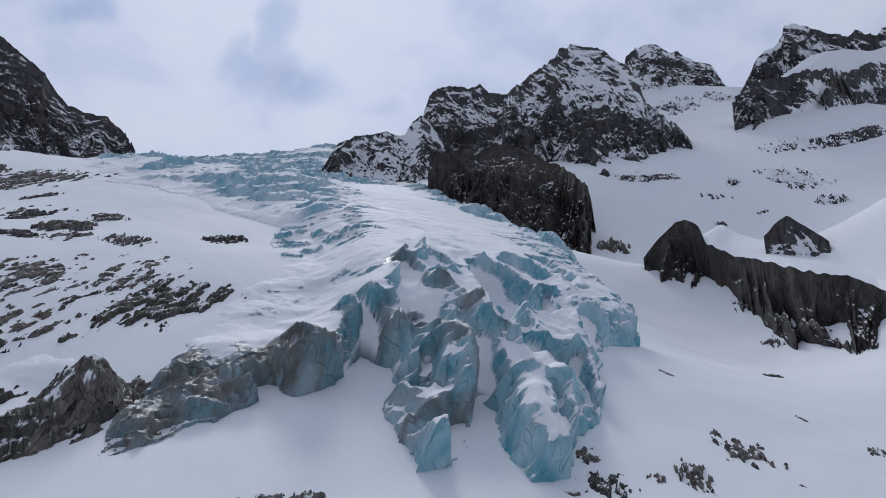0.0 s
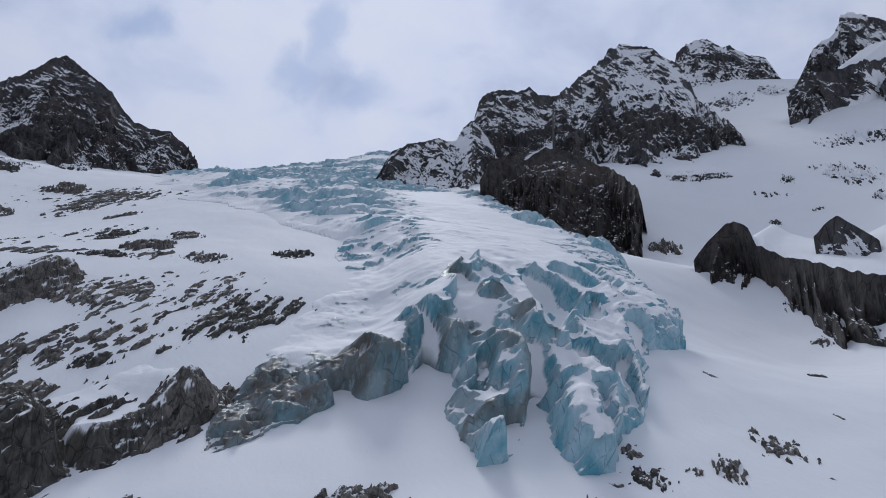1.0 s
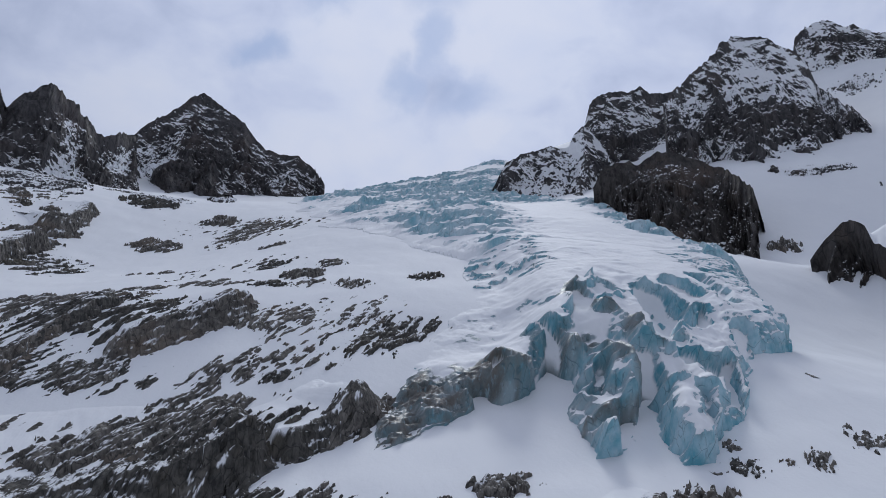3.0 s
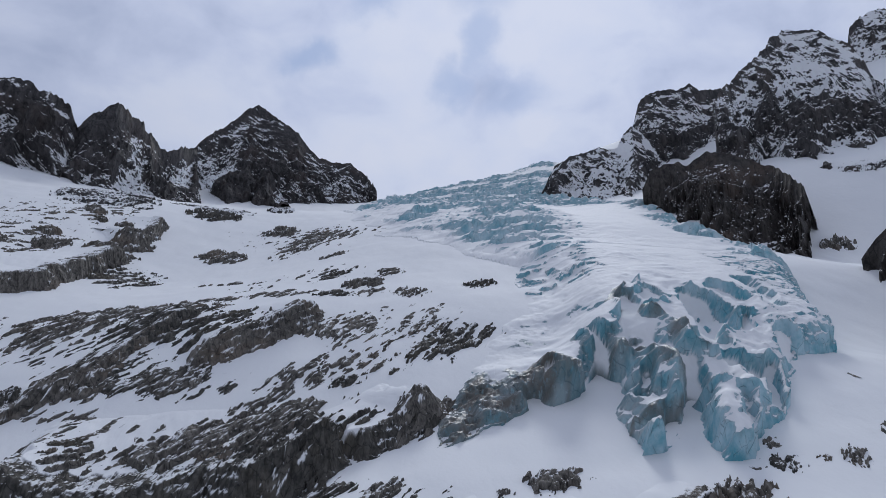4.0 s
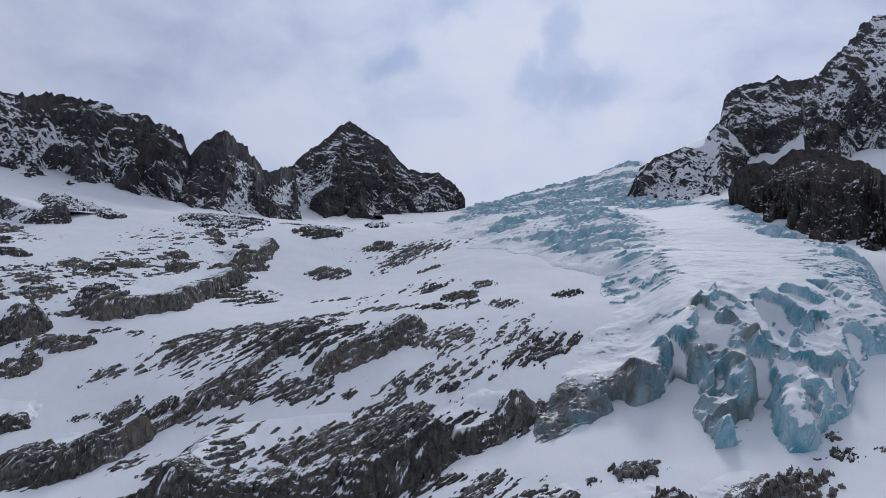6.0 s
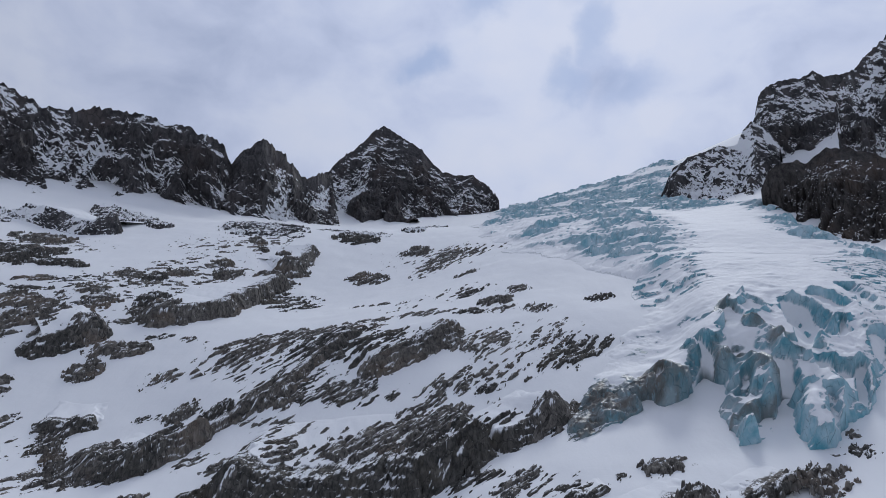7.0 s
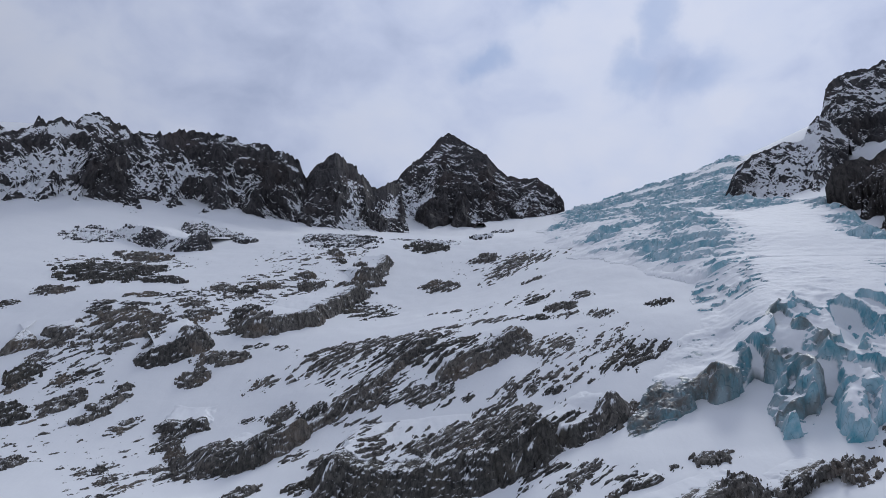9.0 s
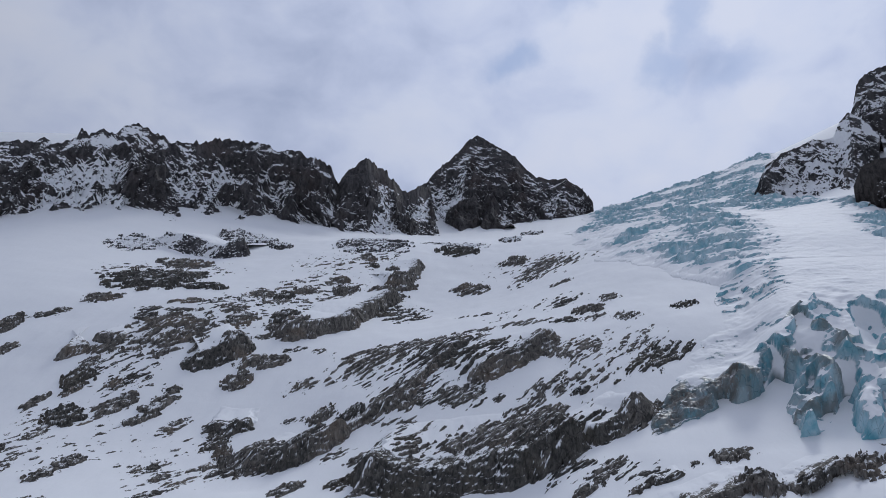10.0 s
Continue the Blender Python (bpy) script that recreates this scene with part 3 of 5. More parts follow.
massif("cliff", BUTTRESS_RIDGE, BUTTRESS_FOOT, "long dark rock band with a snow-covered top", "cliff", seed=84, cell=0.8, gully=0.15, rough=2.5, jag=2.2, step=12, ledge=0.15, power=0.75, back=70, back_rise=0.42, flutes=5, material=WALL_ROCK)
massif("crag", SNOW_CAPPED_KNOB_RIDGE, SNOW_CAPPED_KNOB_FOOT, "small rock knob capped with snow", "crag", seed=91, cell=0.8, gully=0.12, rough=1.5, jag=1, step=4, back=22)

# ---- the glacier ----
ICE_FRONT = [(21, 195), (26, 198), (30, 200), (39, 207), (48, 212), (50, 215), (53, 211), (59, 212), (64, 217), (68, 223), (73, 218), (71, 210), (66, 203), (67, 196), (65, 187), (64, 181), (69, 181), (75, 185), (80, 194), (86, 202), (86, 196), (81, 183), (80, 173), (86, 173), (101, 187), (117, 205), (128, 222), (147, 230), (152, 242), (158, 263)]
ICE_EDGE = ICE_FRONT + [(178, 285), (192, 312), (203, 336), (207, 362), (198, 382), (196, 400), (214, 462), (236, 555), (232, 608), (214, 650), (215, 720), (228, 820), (275, 930), (300, 1120), (20, 1120), (0, 1040), (-8, 900),
            (-12, 700), (-15, 579), (0, 530), (17, 458), (37, 395), (50, 366), (60, 352), (69, 334), (63, 302), (60, 275), (47, 258), (37, 243), (28, 225), (20, 206)]


def edge_distance(x, y, ring):
    """Metres to the outline, above 0 inside it."""
    best, inside = np.full(x.shape, 1e9), np.zeros(x.shape, bool)
    for (ax, ay), (bx, by) in zip(ring, ring[1:] + ring[:1]):
        dx, dy = bx - ax, by - ay
        k = np.clip(((x - ax) * dx + (y - ay) * dy) / (dx * dx + dy * dy), 0, 1)
        best = np.minimum(best, np.hypot(x - ax - k * dx, y - ay - k * dy))
        cross = (ay > y) != (by > y)
        inside ^= cross & (x < (bx - ax) * (y - ay) / (by - ay + 1e-12) + ax)
    return np.where(inside, best, -best)


def serac_blocks(x, y, seed):
    """Tilted blocks of uneven height with clefts between them, about -1 to 1."""
    first, second = np.full(x.shape, 9.0), np.full(x.shape, 9.0)
    level = np.zeros(x.shape)
    ix, iy = np.floor(x), np.floor(y)
    for a in (-1, 0, 1):
        for b in (-1, 0, 1):
            cx, cy = ix + a, iy + b
            px, py = cx + 0.15 + 0.7 * hash3(cx, cy, cx * 0, seed), cy + 0.15 + 0.7 * hash3(cx, cy, cx * 0 + 1, seed)
            r = np.hypot(x - px, y - py)
            lean = (hash3(cx, cy, cx * 0 + 2, seed) - 0.5) * (x - px) + (hash3(cx, cy, cx * 0 + 3, seed) - 0.8) * (y - py)
            own = 1.6 * (hash3(cx, cy, cx * 0 + 4, seed) - 0.5) + 0.9 * lean
            nearer = r < first
            second = np.where(nearer, first, np.minimum(second, r))
            level = np.where(nearer, own, level)
            first = np.where(nearer, r, first)
    return level - 0.9 * (1 - smooth(second - first, 0.0, 0.16))


def ice_top(x, y, d):
    """The smooth top of the ice: steep at its snout and along its right side, thinning gently into the snow on the left."""
    left = smooth(110 - x, 0, 40) * smooth(y, 262, 320)
    thick = 18 - 10 * smooth(y, 290, 370)
    return ground(x, y) + thick * (1 - np.exp(-np.maximum(d, 0) / (3.4 + 1.6 * smooth(y, 235, 260) + 10 * left * (1 + 1.6 * smooth(y, 350, 420)) + 4 * smooth(y, 300, 450)))) - 3 * (d < 0)


# The snout is shaped on a plane that leans with the slope: u across, v up the slope, s out of it.
LEAN_O, LEAN_V, LEAN_N = np.array([85.0, 175.0, 8.0]), np.array([0, 0.788, 0.616]), np.array([0, -0.616, 0.788])


def leaning(u, v, s):
    return LEAN_O + u[..., None] * np.array([1.0, 0, 0]) + v[..., None] * LEAN_V + s[..., None] * LEAN_N


def line_distance(u, v, pts):
    best = np.full(u.shape, 1e9)
    for (ax, ay), (bx, by) in zip(pts, pts[1:]):
        dx, dy = bx - ax, by - ay
        k = np.clip(((u - ax) * dx + (v - ay) * dy) / max(dx * dx + dy * dy, 1e-6), 0, 1)
        best = np.minimum(best, np.hypot(u - ax - k * dx, v - ay - k * dy))
    return best


def snout_relief(u, v):
    """Fins and cuts of the broken front."""
    total = np.zeros(u.shape)

    def fin(high, wide, *pts):
        total[...] += 0.75 * high * np.clip(1 - line_distance(u, v, pts) / (wide * 1.2), 0, 1) ** 1.3

    def cut(deep, wide, *pts):
        total[...] -= 1.0 * deep * smooth(1 - line_distance(u, v, pts) / (wide * 1.15), 0, 0.6)

    fin(4, 5, (-30, 57), (-31, 45), (-27, 41), (-26, 34), (-31, 25))
    cut(7, 4, (-37, 40), (-36, 37))
    cut(9, 3, (-31, 53), (-30, 46))
    cut(11, 5, (-35, 34), (-33, 33))
    fin(5, 3.5, (-18, 68), (-17, 59), (-13, 54), (-12, 50))
    fin(4, 3, (-14, 69), (-12, 62), (-8, 55))
    cut(8, 2.5, (-16, 68), (-15, 57), (-15, 47))
    cut(9, 4, (-19, 46), (-15, 45))
    cut(4, 7, (-3, 67), (-4, 60))
    fin(4, 2.5, (3, 94), (-4, 78), (-9, 63))
    fin(4, 2.5, (9, 99), (1, 80), (0, 69), (4, 70))
    fin(3, 2.5, (9, 98), (13, 91), (12, 83), (6, 79))
    cut(6, 3.5, (1, 86), (-1, 74))
    cut(3, 3.5, (8, 88), (10, 86))
    fin(4, 3.5, (5, 73), (7, 65), (8, 55), (6, 47))
    fin(5, 5, (-13, 50), (-7, 57), (-5, 50), (-5, 42), (-4, 33), (-6, 24))
    cut(5, 4, (-16, 38), (-15, 37))
    cut(5, 2, (-8, 41), (-12, 30))
    cut(4, 6, (-4, 53), (-2, 51))
    cut(5, 8, (-16, 25), (-13, 25))
    fin(5, 3, (-24, 15), (-16, 19), (-6, 25))
    fin(4, 3, (-24, 18), (-26, 9), (-25, 2))
    fin(5, 7, (-22, 9), (-19, 3), (-23, -4))
    cut(8, 4, (-16, 15), (-15, 14))
    cut(9, 4, (-12, 15), (-13, 10))
    cut(3, 3, (-27, 1), (-23, 3))
    cut(7, 3.5, (4, 44), (3, 35), (2, 30))
    fin(4, 3, (8, 57), (6, 47), (11, 46), (15, 41), (13, 31), (12, 24))
    fin(3, 2.5, (-3, 41), (-3, 28), (3, 27), (5, 24))
    cut(9, 4, (-7, 18), (-5, 15))
    fin(4, 4, (3, 26), (6, 22), (11, 22))
    fin(5, 9, (2, 18), (-3, 4), (-7, -5))
    cut(8, 4, (17, 43), (17, 36), (21, 39))
    cut(9, 2, (27, 41), (22, 30), (17, 20))
    fin(4, 4, (26, 43), (26, 32), (20, 20))
    fin(3, 2, (13, 22), (9, 11), (5, 2))
    cut(3, 1.5, (9, 20), (6, 9), (2, 1))
    cut(10, 7, (27, 91), (27, 78), (26, 67))
    fin(3, 3, (28, 100), (26, 85), (24, 73), (22, 60))
    fin(3, 3, (25, 76), (32, 75), (38, 74))
    cut(6, 1.2, (36, 73), (32, 64))
    fin(3, 4, (39, 106), (44, 97), (45, 81), (38, 59))
    cut(5, 4, (38, 100), (42, 89))
    cut(5, 3, (14, 58), (18, 51))
    fin(3, 4, (42, 66), (44, 56), (45, 48))
    cut(4, 3, (40, 60), (37, 47))
    cut(5, 3, (21, 86), (19, 69), (18, 58))
    fin(3, 3, (21, 56), (21, 47), (20, 44))
    cut(4, 4, (56, 117), (55, 98), (51, 87))
    cut(4, 5, (-10, 61), (-10, 55))
    return total


def snout():
    u, v = np.meshgrid(np.arange(-70, 112, 0.38), np.arange(-8, 232, 0.4), indexing="ij")
    s = np.full(u.shape, -6.0)
    for _ in range(14):
        p = leaning(u, v, s)
        s = s + (ground(p[..., 0], p[..., 1]) - p[..., 2]) / 1.2
    low = s
    ring = [(x - 85, (y - 175) * 0.788 + (float(ground(x, y)) - 8) * 0.616) for x, y in ICE_EDGE if y < 460]
    wu, wv = u + 2.2 * fbm(u / 9, v / 9, 0, 7, 4), v + 2.2 * fbm(u / 9, v / 9, 3.3, 8, 4)
    d = edge_distance(wu + 1.1 * fbm(u / 3.2, v / 6, 0, 97, 3), wv + 1.1 * fbm(u / 3.2, v / 6, 4, 98, 3), ring)
    left = smooth(25 - u, 0, 40) * smooth(v, 105, 160)
    top = 2.5 + 2.5 * np.exp(-np.maximum(v, 0) / 12) - 2.1 * np.logaddexp(0, (v - 88) / 11)
    ramp = -18.5 + 0.84 * (u + 57 - 0.7 * np.clip(v - 44, 0, 41) - 0.3 * np.maximum(v - 85, 0))
    top = -2 * np.logaddexp(-top / 2, -ramp / 2)
    top = top - 5 * np.exp(-((u + 24) / 11) ** 2) * smooth(v, 38, 50) * (1 - smooth(v, 74, 92))
    top = np.maximum(top, low + 3.2 * (1 - smooth(u, -34, -24)) * (1 - smooth(v, 55, 75)) * (0.25 + 0.75 * smooth(u, -66, -48)))
    s = low + np.maximum(top - low, 1.0) * (1 - np.exp(-np.maximum(d, 0) / (2.3 + 1.4 * fbm(u / 5, v / 9, 0, 99, 3) + 22 * left + 7 * smooth(u, 40, 70) * smooth(v, 90, 140)))) - 2.5 * (d < 0)
    inside = smooth(d, 0.1, 1.4)
    s += inside * (3 * np.exp(-((u - 4) / 10) ** 2 - ((v - 12) / 13) ** 2) + 3 * np.exp(-((u + 21) / 6) ** 2 - ((v - 9) / 10) ** 2))
    relief = snout_relief(wu * 0.8 + u * 0.2, wv * 0.8 + v * 0.2)
    s += inside * np.maximum(relief, 0) + smooth(d, -0.5, 2.0) * (0.5 + 0.5 * smooth(v, 18, 42)) * np.minimum(relief, 0)
    # crevasse bands of the left shoulder and along the right rim, smooth snow on the dome between
    flank = smooth(u + 0.12 * np.maximum(v - 100, 0), -38, -26) * (1 - smooth(u - 0.16 * np.maximum(v - 100, 0), -8, 6)) * smooth(v, 116, 138) * smooth(fbm(u / 14, v / 14, 0, 57, 3), -0.35, 0.05)
    band = flank + 0.25 * smooth(u - 0.1 * v, 42, 56) * smooth(v, 85, 120)
    front = (1 - smooth(v, 92, 112))
    crev = ridged(wu / 11, wv / 8, 0, 15, 5, 0.6) - 0.55
    s += inside * np.minimum(band, 1) * (3.0 * crev + 2.6 * serac_blocks(wu / 8, wv / 6, 12))
    s += inside * front * 1.5 * smooth(fbm(u / 13, v / 13, 0, 59, 3), -0.1, 0.2) * (ridged(wu / 10, wv / 14, 0, 33, 5, 0.6) - 0.55)
    s += inside * (1 - smooth(u, -36, -24)) * (1 - smooth(v, 48, 66)) * (3.0 * (ridged(wu / 9, wv / 11, 0, 63, 5, 0.6) - 0.55) + 1.6 * fbm(u / 5, v / 4, 0, 65, 4))
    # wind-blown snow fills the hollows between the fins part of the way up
    sunken = smooth(blur(s, 34) - s, 0.3, 3.5) * inside
    fill = blur(s, 12) - 0.1 + 1.8 * fbm(u / 11, v / 11, 0, 37, 3) - 6 * (1 - smooth(v, 18, 52)) - 2.0 * (1 - smooth(u, -36, -22)) * (1 - smooth(v, 46, 58)) - 1.6 * smooth(u, 38, 52)
    drift = smooth(fill - s, 0.0, 0.5) * inside
    s = s + np.logaddexp(0, (fill - s) * 3) / 3 * inside
    su, sv = np.gradient(s, 0.38, 0.4)
    steep = 1 - smooth((0.788 - 0.616 * sv) / np.sqrt(1 + su * su + sv * sv), 0.45, 0.72)
    s += inside * (1 - 0.85 * drift) * np.maximum(0.12, steep) * (1.6 * (ridged(wu / 4.2, wv / 7, 0, 29, 3, 0.6) - 0.5) + 1.6 * (ridged(wu / 8, wv / 16, 0, 19, 4, 0.55) - 0.55) + 1.3 * fbm(u / 2.0, v / 2.8, 0, 23, 5, 0.62))
    s += inside * (0.5 * fbm(u / 9, v / 9, 0, 27, 3))
    # further up the sheet runs into the top of the icefall
    t = np.full(u.shape, -20.0)
    for _ in range(12):
        p = leaning(u, v, t)
        t = t + (ice_top(p[..., 0], p[..., 1], edge_distance(p[..., 0], p[..., 1], ICE_EDGE)) - p[..., 2]) / 1.25
    up = smooth(v, 150, 205)
    s = np.where(d > 0, s + (t - 0.5 - s) * up, s)
    return leaning(u, v, s), u, v, d, drift, sunken


GRIT_LINES = [(5, [(-13, 50), (-7, 57), (-5, 50), (-5, 42), (-4, 33)]), (4, [(5, 73), (8, 62), (8, 50)]), (4, [(-30, 57), (-31, 45), (-26, 34)]), (2, [(-24, 15), (-16, 19), (-6, 25)]), (2, [(3, 94), (-4, 78)])]


def blur(a, n):
    """Means over squares of 2n+1 cells, twice."""
    for axis in (0, 1, 0, 1):
        pad = [(n + 1, n) if i == axis else (0, 0) for i in (0, 1)]
        c = np.cumsum(np.pad(a, pad, mode="edge"), axis=axis)
        hi, lo = np.take(c, range(2 * n + 1, c.shape[axis]), axis), np.take(c, range(0, c.shape[axis] - 2 * n - 1), axis)
        a = (hi - lo) / (2 * n + 1)
    return a


def stain(ob, pts, keep, **amounts):
    """Writes how gritty, snowed over or sunk below its surroundings the ice is at each of a grid mesh's points."""
    a, b = pts.shape[:2]
    idx = np.arange(a * b).reshape(a, b)
    used = np.unique(np.stack([idx[:-1, :-1], idx[1:, :-1], idx[1:, 1:], idx[:-1, 1:]], -1)[keep])
    for name, amount in amounts.items():
        ob.data.attributes.new(name, "FLOAT", "POINT").data.foreach_set("value", amount.ravel()[used].astype(np.float32))


def build_glacier():
    base = tagged(new("glacier"), "crevassed blue glacier tongue below an icefall, snow lying on top", "glacier")
    p, u, v, d, drift, sunken = snout()
    alive = (d[:-1, :-1] > -1.5) | (d[1:, 1:] > -1.5)
    grey = (u[:-1, :-1] + 6 * fbm(u / 8, v / 8, 0, 3, 3)[:-1, :-1] < -27) & (v[:-1, :-1] < 88)
    grit = np.clip(0.4 * smooth(fbm(u / 16, v / 22, 0, 51, 4), 0.0, 0.35) * (1 - smooth(v, 95, 125)) * (1 - smooth(u, 12, 40)) + 1.5 * (1 - smooth(u, -34, -18)) * (1 - smooth(v, 50, 66)), 0, 1)
    grit *= (0.7 + 0.3 * smooth(fbm(u / 11, v / 9, 0, 53, 4), -0.2, 0.15)) * (0.7 + 0.3 * smooth(d + 3 * fbm(u / 6, v / 6, 0, 54, 3), 0.3, 2.6))
    for wide, pts in GRIT_LINES:
        grit = np.maximum(grit, 0.8 * (1 - smooth(line_distance(u + 7 * fbm(u / 8, v / 8, 0, 5, 4), v + 7 * fbm(u / 8, v / 8, 2.2, 6, 4), pts), 0.0, wide * 1.9)))
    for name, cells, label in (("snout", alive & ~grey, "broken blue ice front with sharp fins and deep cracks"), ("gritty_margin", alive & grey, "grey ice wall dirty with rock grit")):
        stain(thing(name, grid_mesh(name, p, cells), GLACIER_ICE, label, parent=base), p, cells, grit=grit, drift=drift, sunken=sunken)
    x, y = np.meshgrid(np.arange(-45, 310, 1.4), np.arange(322, 1112, 1.4), indexing="ij")
    wx, wy = x + 9 * fbm(x / 30, y / 30, 0, 7, 4), y + 12 * fbm(x / 34, y / 30, 3.3, 8, 4)
    d = edge_distance(x, y, ICE_EDGE)
    d = d + 3 * fbm(x / 10, y / 10, 0, 4, 3) + 16 * smooth(y, 340, 420) * smooth(120 - x, 0, 60) * fbm(x / 32, y / 32, 0, 14, 4)
    # how broken the ice is: most on the left flank and high up, little on the snowy dome and the shelf under the wall
    rough = smooth(d, 2, 22) * np.maximum(smooth(y, 560, 640), smooth(118 - x + 0.16 * (y - 340), 0, 40))
    rough = np.maximum(rough, 0.8 * smooth(d, 0, 5) * (1 - smooth(d, 14, 34)) * smooth(x, 130, 165) * (1 - smooth(y, 560, 620)))
    rough = rough * (0.12 + 0.45 * (1 - smooth(y, 400, 470)) + 0.88 * smooth(fbm(x / 46, y / 30, 0, 41, 4), -0.18, 0.16))
    # rows of seracs: steep risers that face the valley, snow-covered treads, cut across by clefts
    z = ice_top(x, y, d)
    for long, share, seed in ((24.0, 0.36, 3), (11.0, 0.22, 11)):
        ph = wy / long + 0.55 * fbm(x / (2.2 * long), y / (3 * long), 0, 70 + seed, 3) + 0.06 * wx / long
        fr = ph - np.floor(ph)
        z = z + rough * share * long * (smooth(fr, 0.0, 0.24) - fr - 0.38)
    z = z + rough * (3.4 * serac_blocks(wx / 13, wy / 8, 5) + 1.1 * serac_blocks(wx / 5.5, wy / 4, 6)) + 0.5 * fbm(x / 6, y / 6, 0, 77, 4) * smooth(d, 2, 10)
    z = z - 7 * (1 - smooth(y, 322, 338))
    keep = (d[:-1, :-1] > -1.5) | (d[1:, 1:] > -1.5)
    rim = (1 - smooth(d, 4, 15)) * (1 - smooth(x, 100, 130))
    icefall = thing("icefall", grid_mesh("icefall", np.stack([x, y, z], -1), keep, soft=False), ICEFALL_ICE, "pale blue icefall of tumbled seracs dusted with snow", parent=base)
    stain(icefall, x, keep, drift=rim)


build_glacier()


# ---- rocks that stick out of the snow ----
OUTCROP_GROUP = "rock outcrops on the snow slopes"


def snow_height(x, y):
    return ground(x, y) + snow_relief(x, y)


def strike(gx, gy):
    """Plan axes along and across the grain of the bedrock, which runs the same way all over the slope."""
    return 0.66 * gx + 0.75 * gy, 0.66 * gy - 0.75 * gx


def local_grid(x, y, half_l, half_w, turn, margin):
    dist = math.hypot(x, y)
    cell = max(0.0012 * dist, 0.22)
    na, nb = int(2 * half_l * margin / cell) + 6, int(2 * half_w * margin / (cell * 1.25)) + 6
    a, b = np.meshgrid(np.linspace(-margin, margin, na) * half_l, np.linspace(-margin, margin, nb) * half_w, indexing="ij")
    c, s = math.cos(radians(turn)), math.sin(radians(turn))
    return a, b, x + a * c - b * s, y + a * s + b * c


def islands(rise, keep):
    """Numbers the pieces of a rock that the snow parts from one another."""
    bare = rise > -0.02
    cell = (bare[:-1, :-1] | bare[1:, 1:] | bare[1:, :-1] | bare[:-1, 1:]) & keep
    mark = np.where(cell, np.arange(1, cell.size + 1).reshape(cell.shape), 0)
    for _ in range(400):
        m = np.pad(mark, 1)
        near = np.maximum.reduce([m[1:-1, 1:-1], m[:-2, 1:-1], m[2:, 1:-1], m[1:-1, :-2], m[1:-1, 2:]])
        near = np.where(cell, near, 0)
        if (near == mark).all():
            break
        mark = near
    for _ in range(3):
        m = np.pad(mark, 1)
        near = np.maximum.reduce([m[:-2, 1:-1], m[2:, 1:-1], m[1:-1, :-2], m[1:-1, 2:]])
        mark = np.where((mark == 0) & keep, near, mark)
    return mark


LEDGE_RISE = np.zeros((620, 420))


def ledge_rise(x, y):
    """How far the ledges built so far stand above the slope, by the metre."""
    return LEDGE_RISE[np.clip(np.round(x + 455).astype(int), 0, 619), np.clip(np.round(y - 160).astype(int), 0, 419)]


def lay_rock(gx, gy, rise, drift, material, label, cover=None):
    """Keeps what stands above the snow and a rim under it; each large piece becomes a part, the crumbs stay together."""
    seen = rise > -0.30
    keep = seen[:-1, :-1] | seen[1:, :-1] | seen[1:, 1:] | seen[:-1, 1:]
    mark = islands(rise, keep)
    ids, count = np.unique(mark[mark > 0], return_counts=True)
    if not len(ids):
        return
    order = np.argsort(-count)
    big = [ids[i] for i in order[:14] if count[i] >= 14 or i == order[0]]
    mid = (float(gx.mean()), float(gy.mean()))
    lift = 0.0
    if cover is None:
        n = 1 + 2 * max(1, int(1.2 / abs(gx[1, 0] - gx[0, 0] + 1e-6)) if abs(gx[1, 0] - gx[0, 0]) > 0.05 else 3)
        lift = blur(ledge_rise(gx, gy), min(n, 6))
    else:
        spot = (np.clip(np.round(gx + 455).astype(int), 0, 619), np.clip(np.round(gy - 160).astype(int), 0, 419))
        np.maximum.at(LEDGE_RISE, spot, np.maximum(rise, 0))
    pts = np.stack([gx - mid[0], gy - mid[1], snow_height(gx, gy) + lift + rise], -1)
    z0 = float(np.median(pts[..., 2]))
    pts[..., 2] -= z0
    rest = (mark > 0) & ~np.isin(mark, big)
    cap = np.zeros(mark.shape, bool) if cover is None else cover[:-1, :-1] > 0.5
    if len(big) == 1 and not rest.any() and not (cap & (mark > 0)).any():
        ob = thing("rock_outcrop", grid_mesh("rock_outcrop", pts, mark == big[0], soft=False), material, label, "rock", OUTCROP_GROUP)
        ob.location = (*mid, z0)
        stain(ob, pts, mark == big[0], drift=drift)
        return
    ob = tagged(new("rock_outcrop"), label, "rock", OUTCROP_GROUP)
    ob.location = (*mid, z0)
    for i in big:
        for name, cells, stuff in (("rock_face" if cap.any() else "ledge", (mark == i) & ~cap, material), ("snow_cap", (mark == i) & cap, SNOW)):
            if cells.sum() > 6:
                stain(thing(name, grid_mesh(name, pts, cells, soft=name == "snow_cap"), stuff, "smooth snow lying on the ledge" if name == "snow_cap" else "", kind="stuff" if name == "snow_cap" else "", parent=ob), pts, cells, drift=drift)
    if rest.any():
        stain(thing("rubble", grid_mesh("rubble", pts, rest, soft=False), material, kind="stuff", parent=ob), pts, rest, drift=drift)


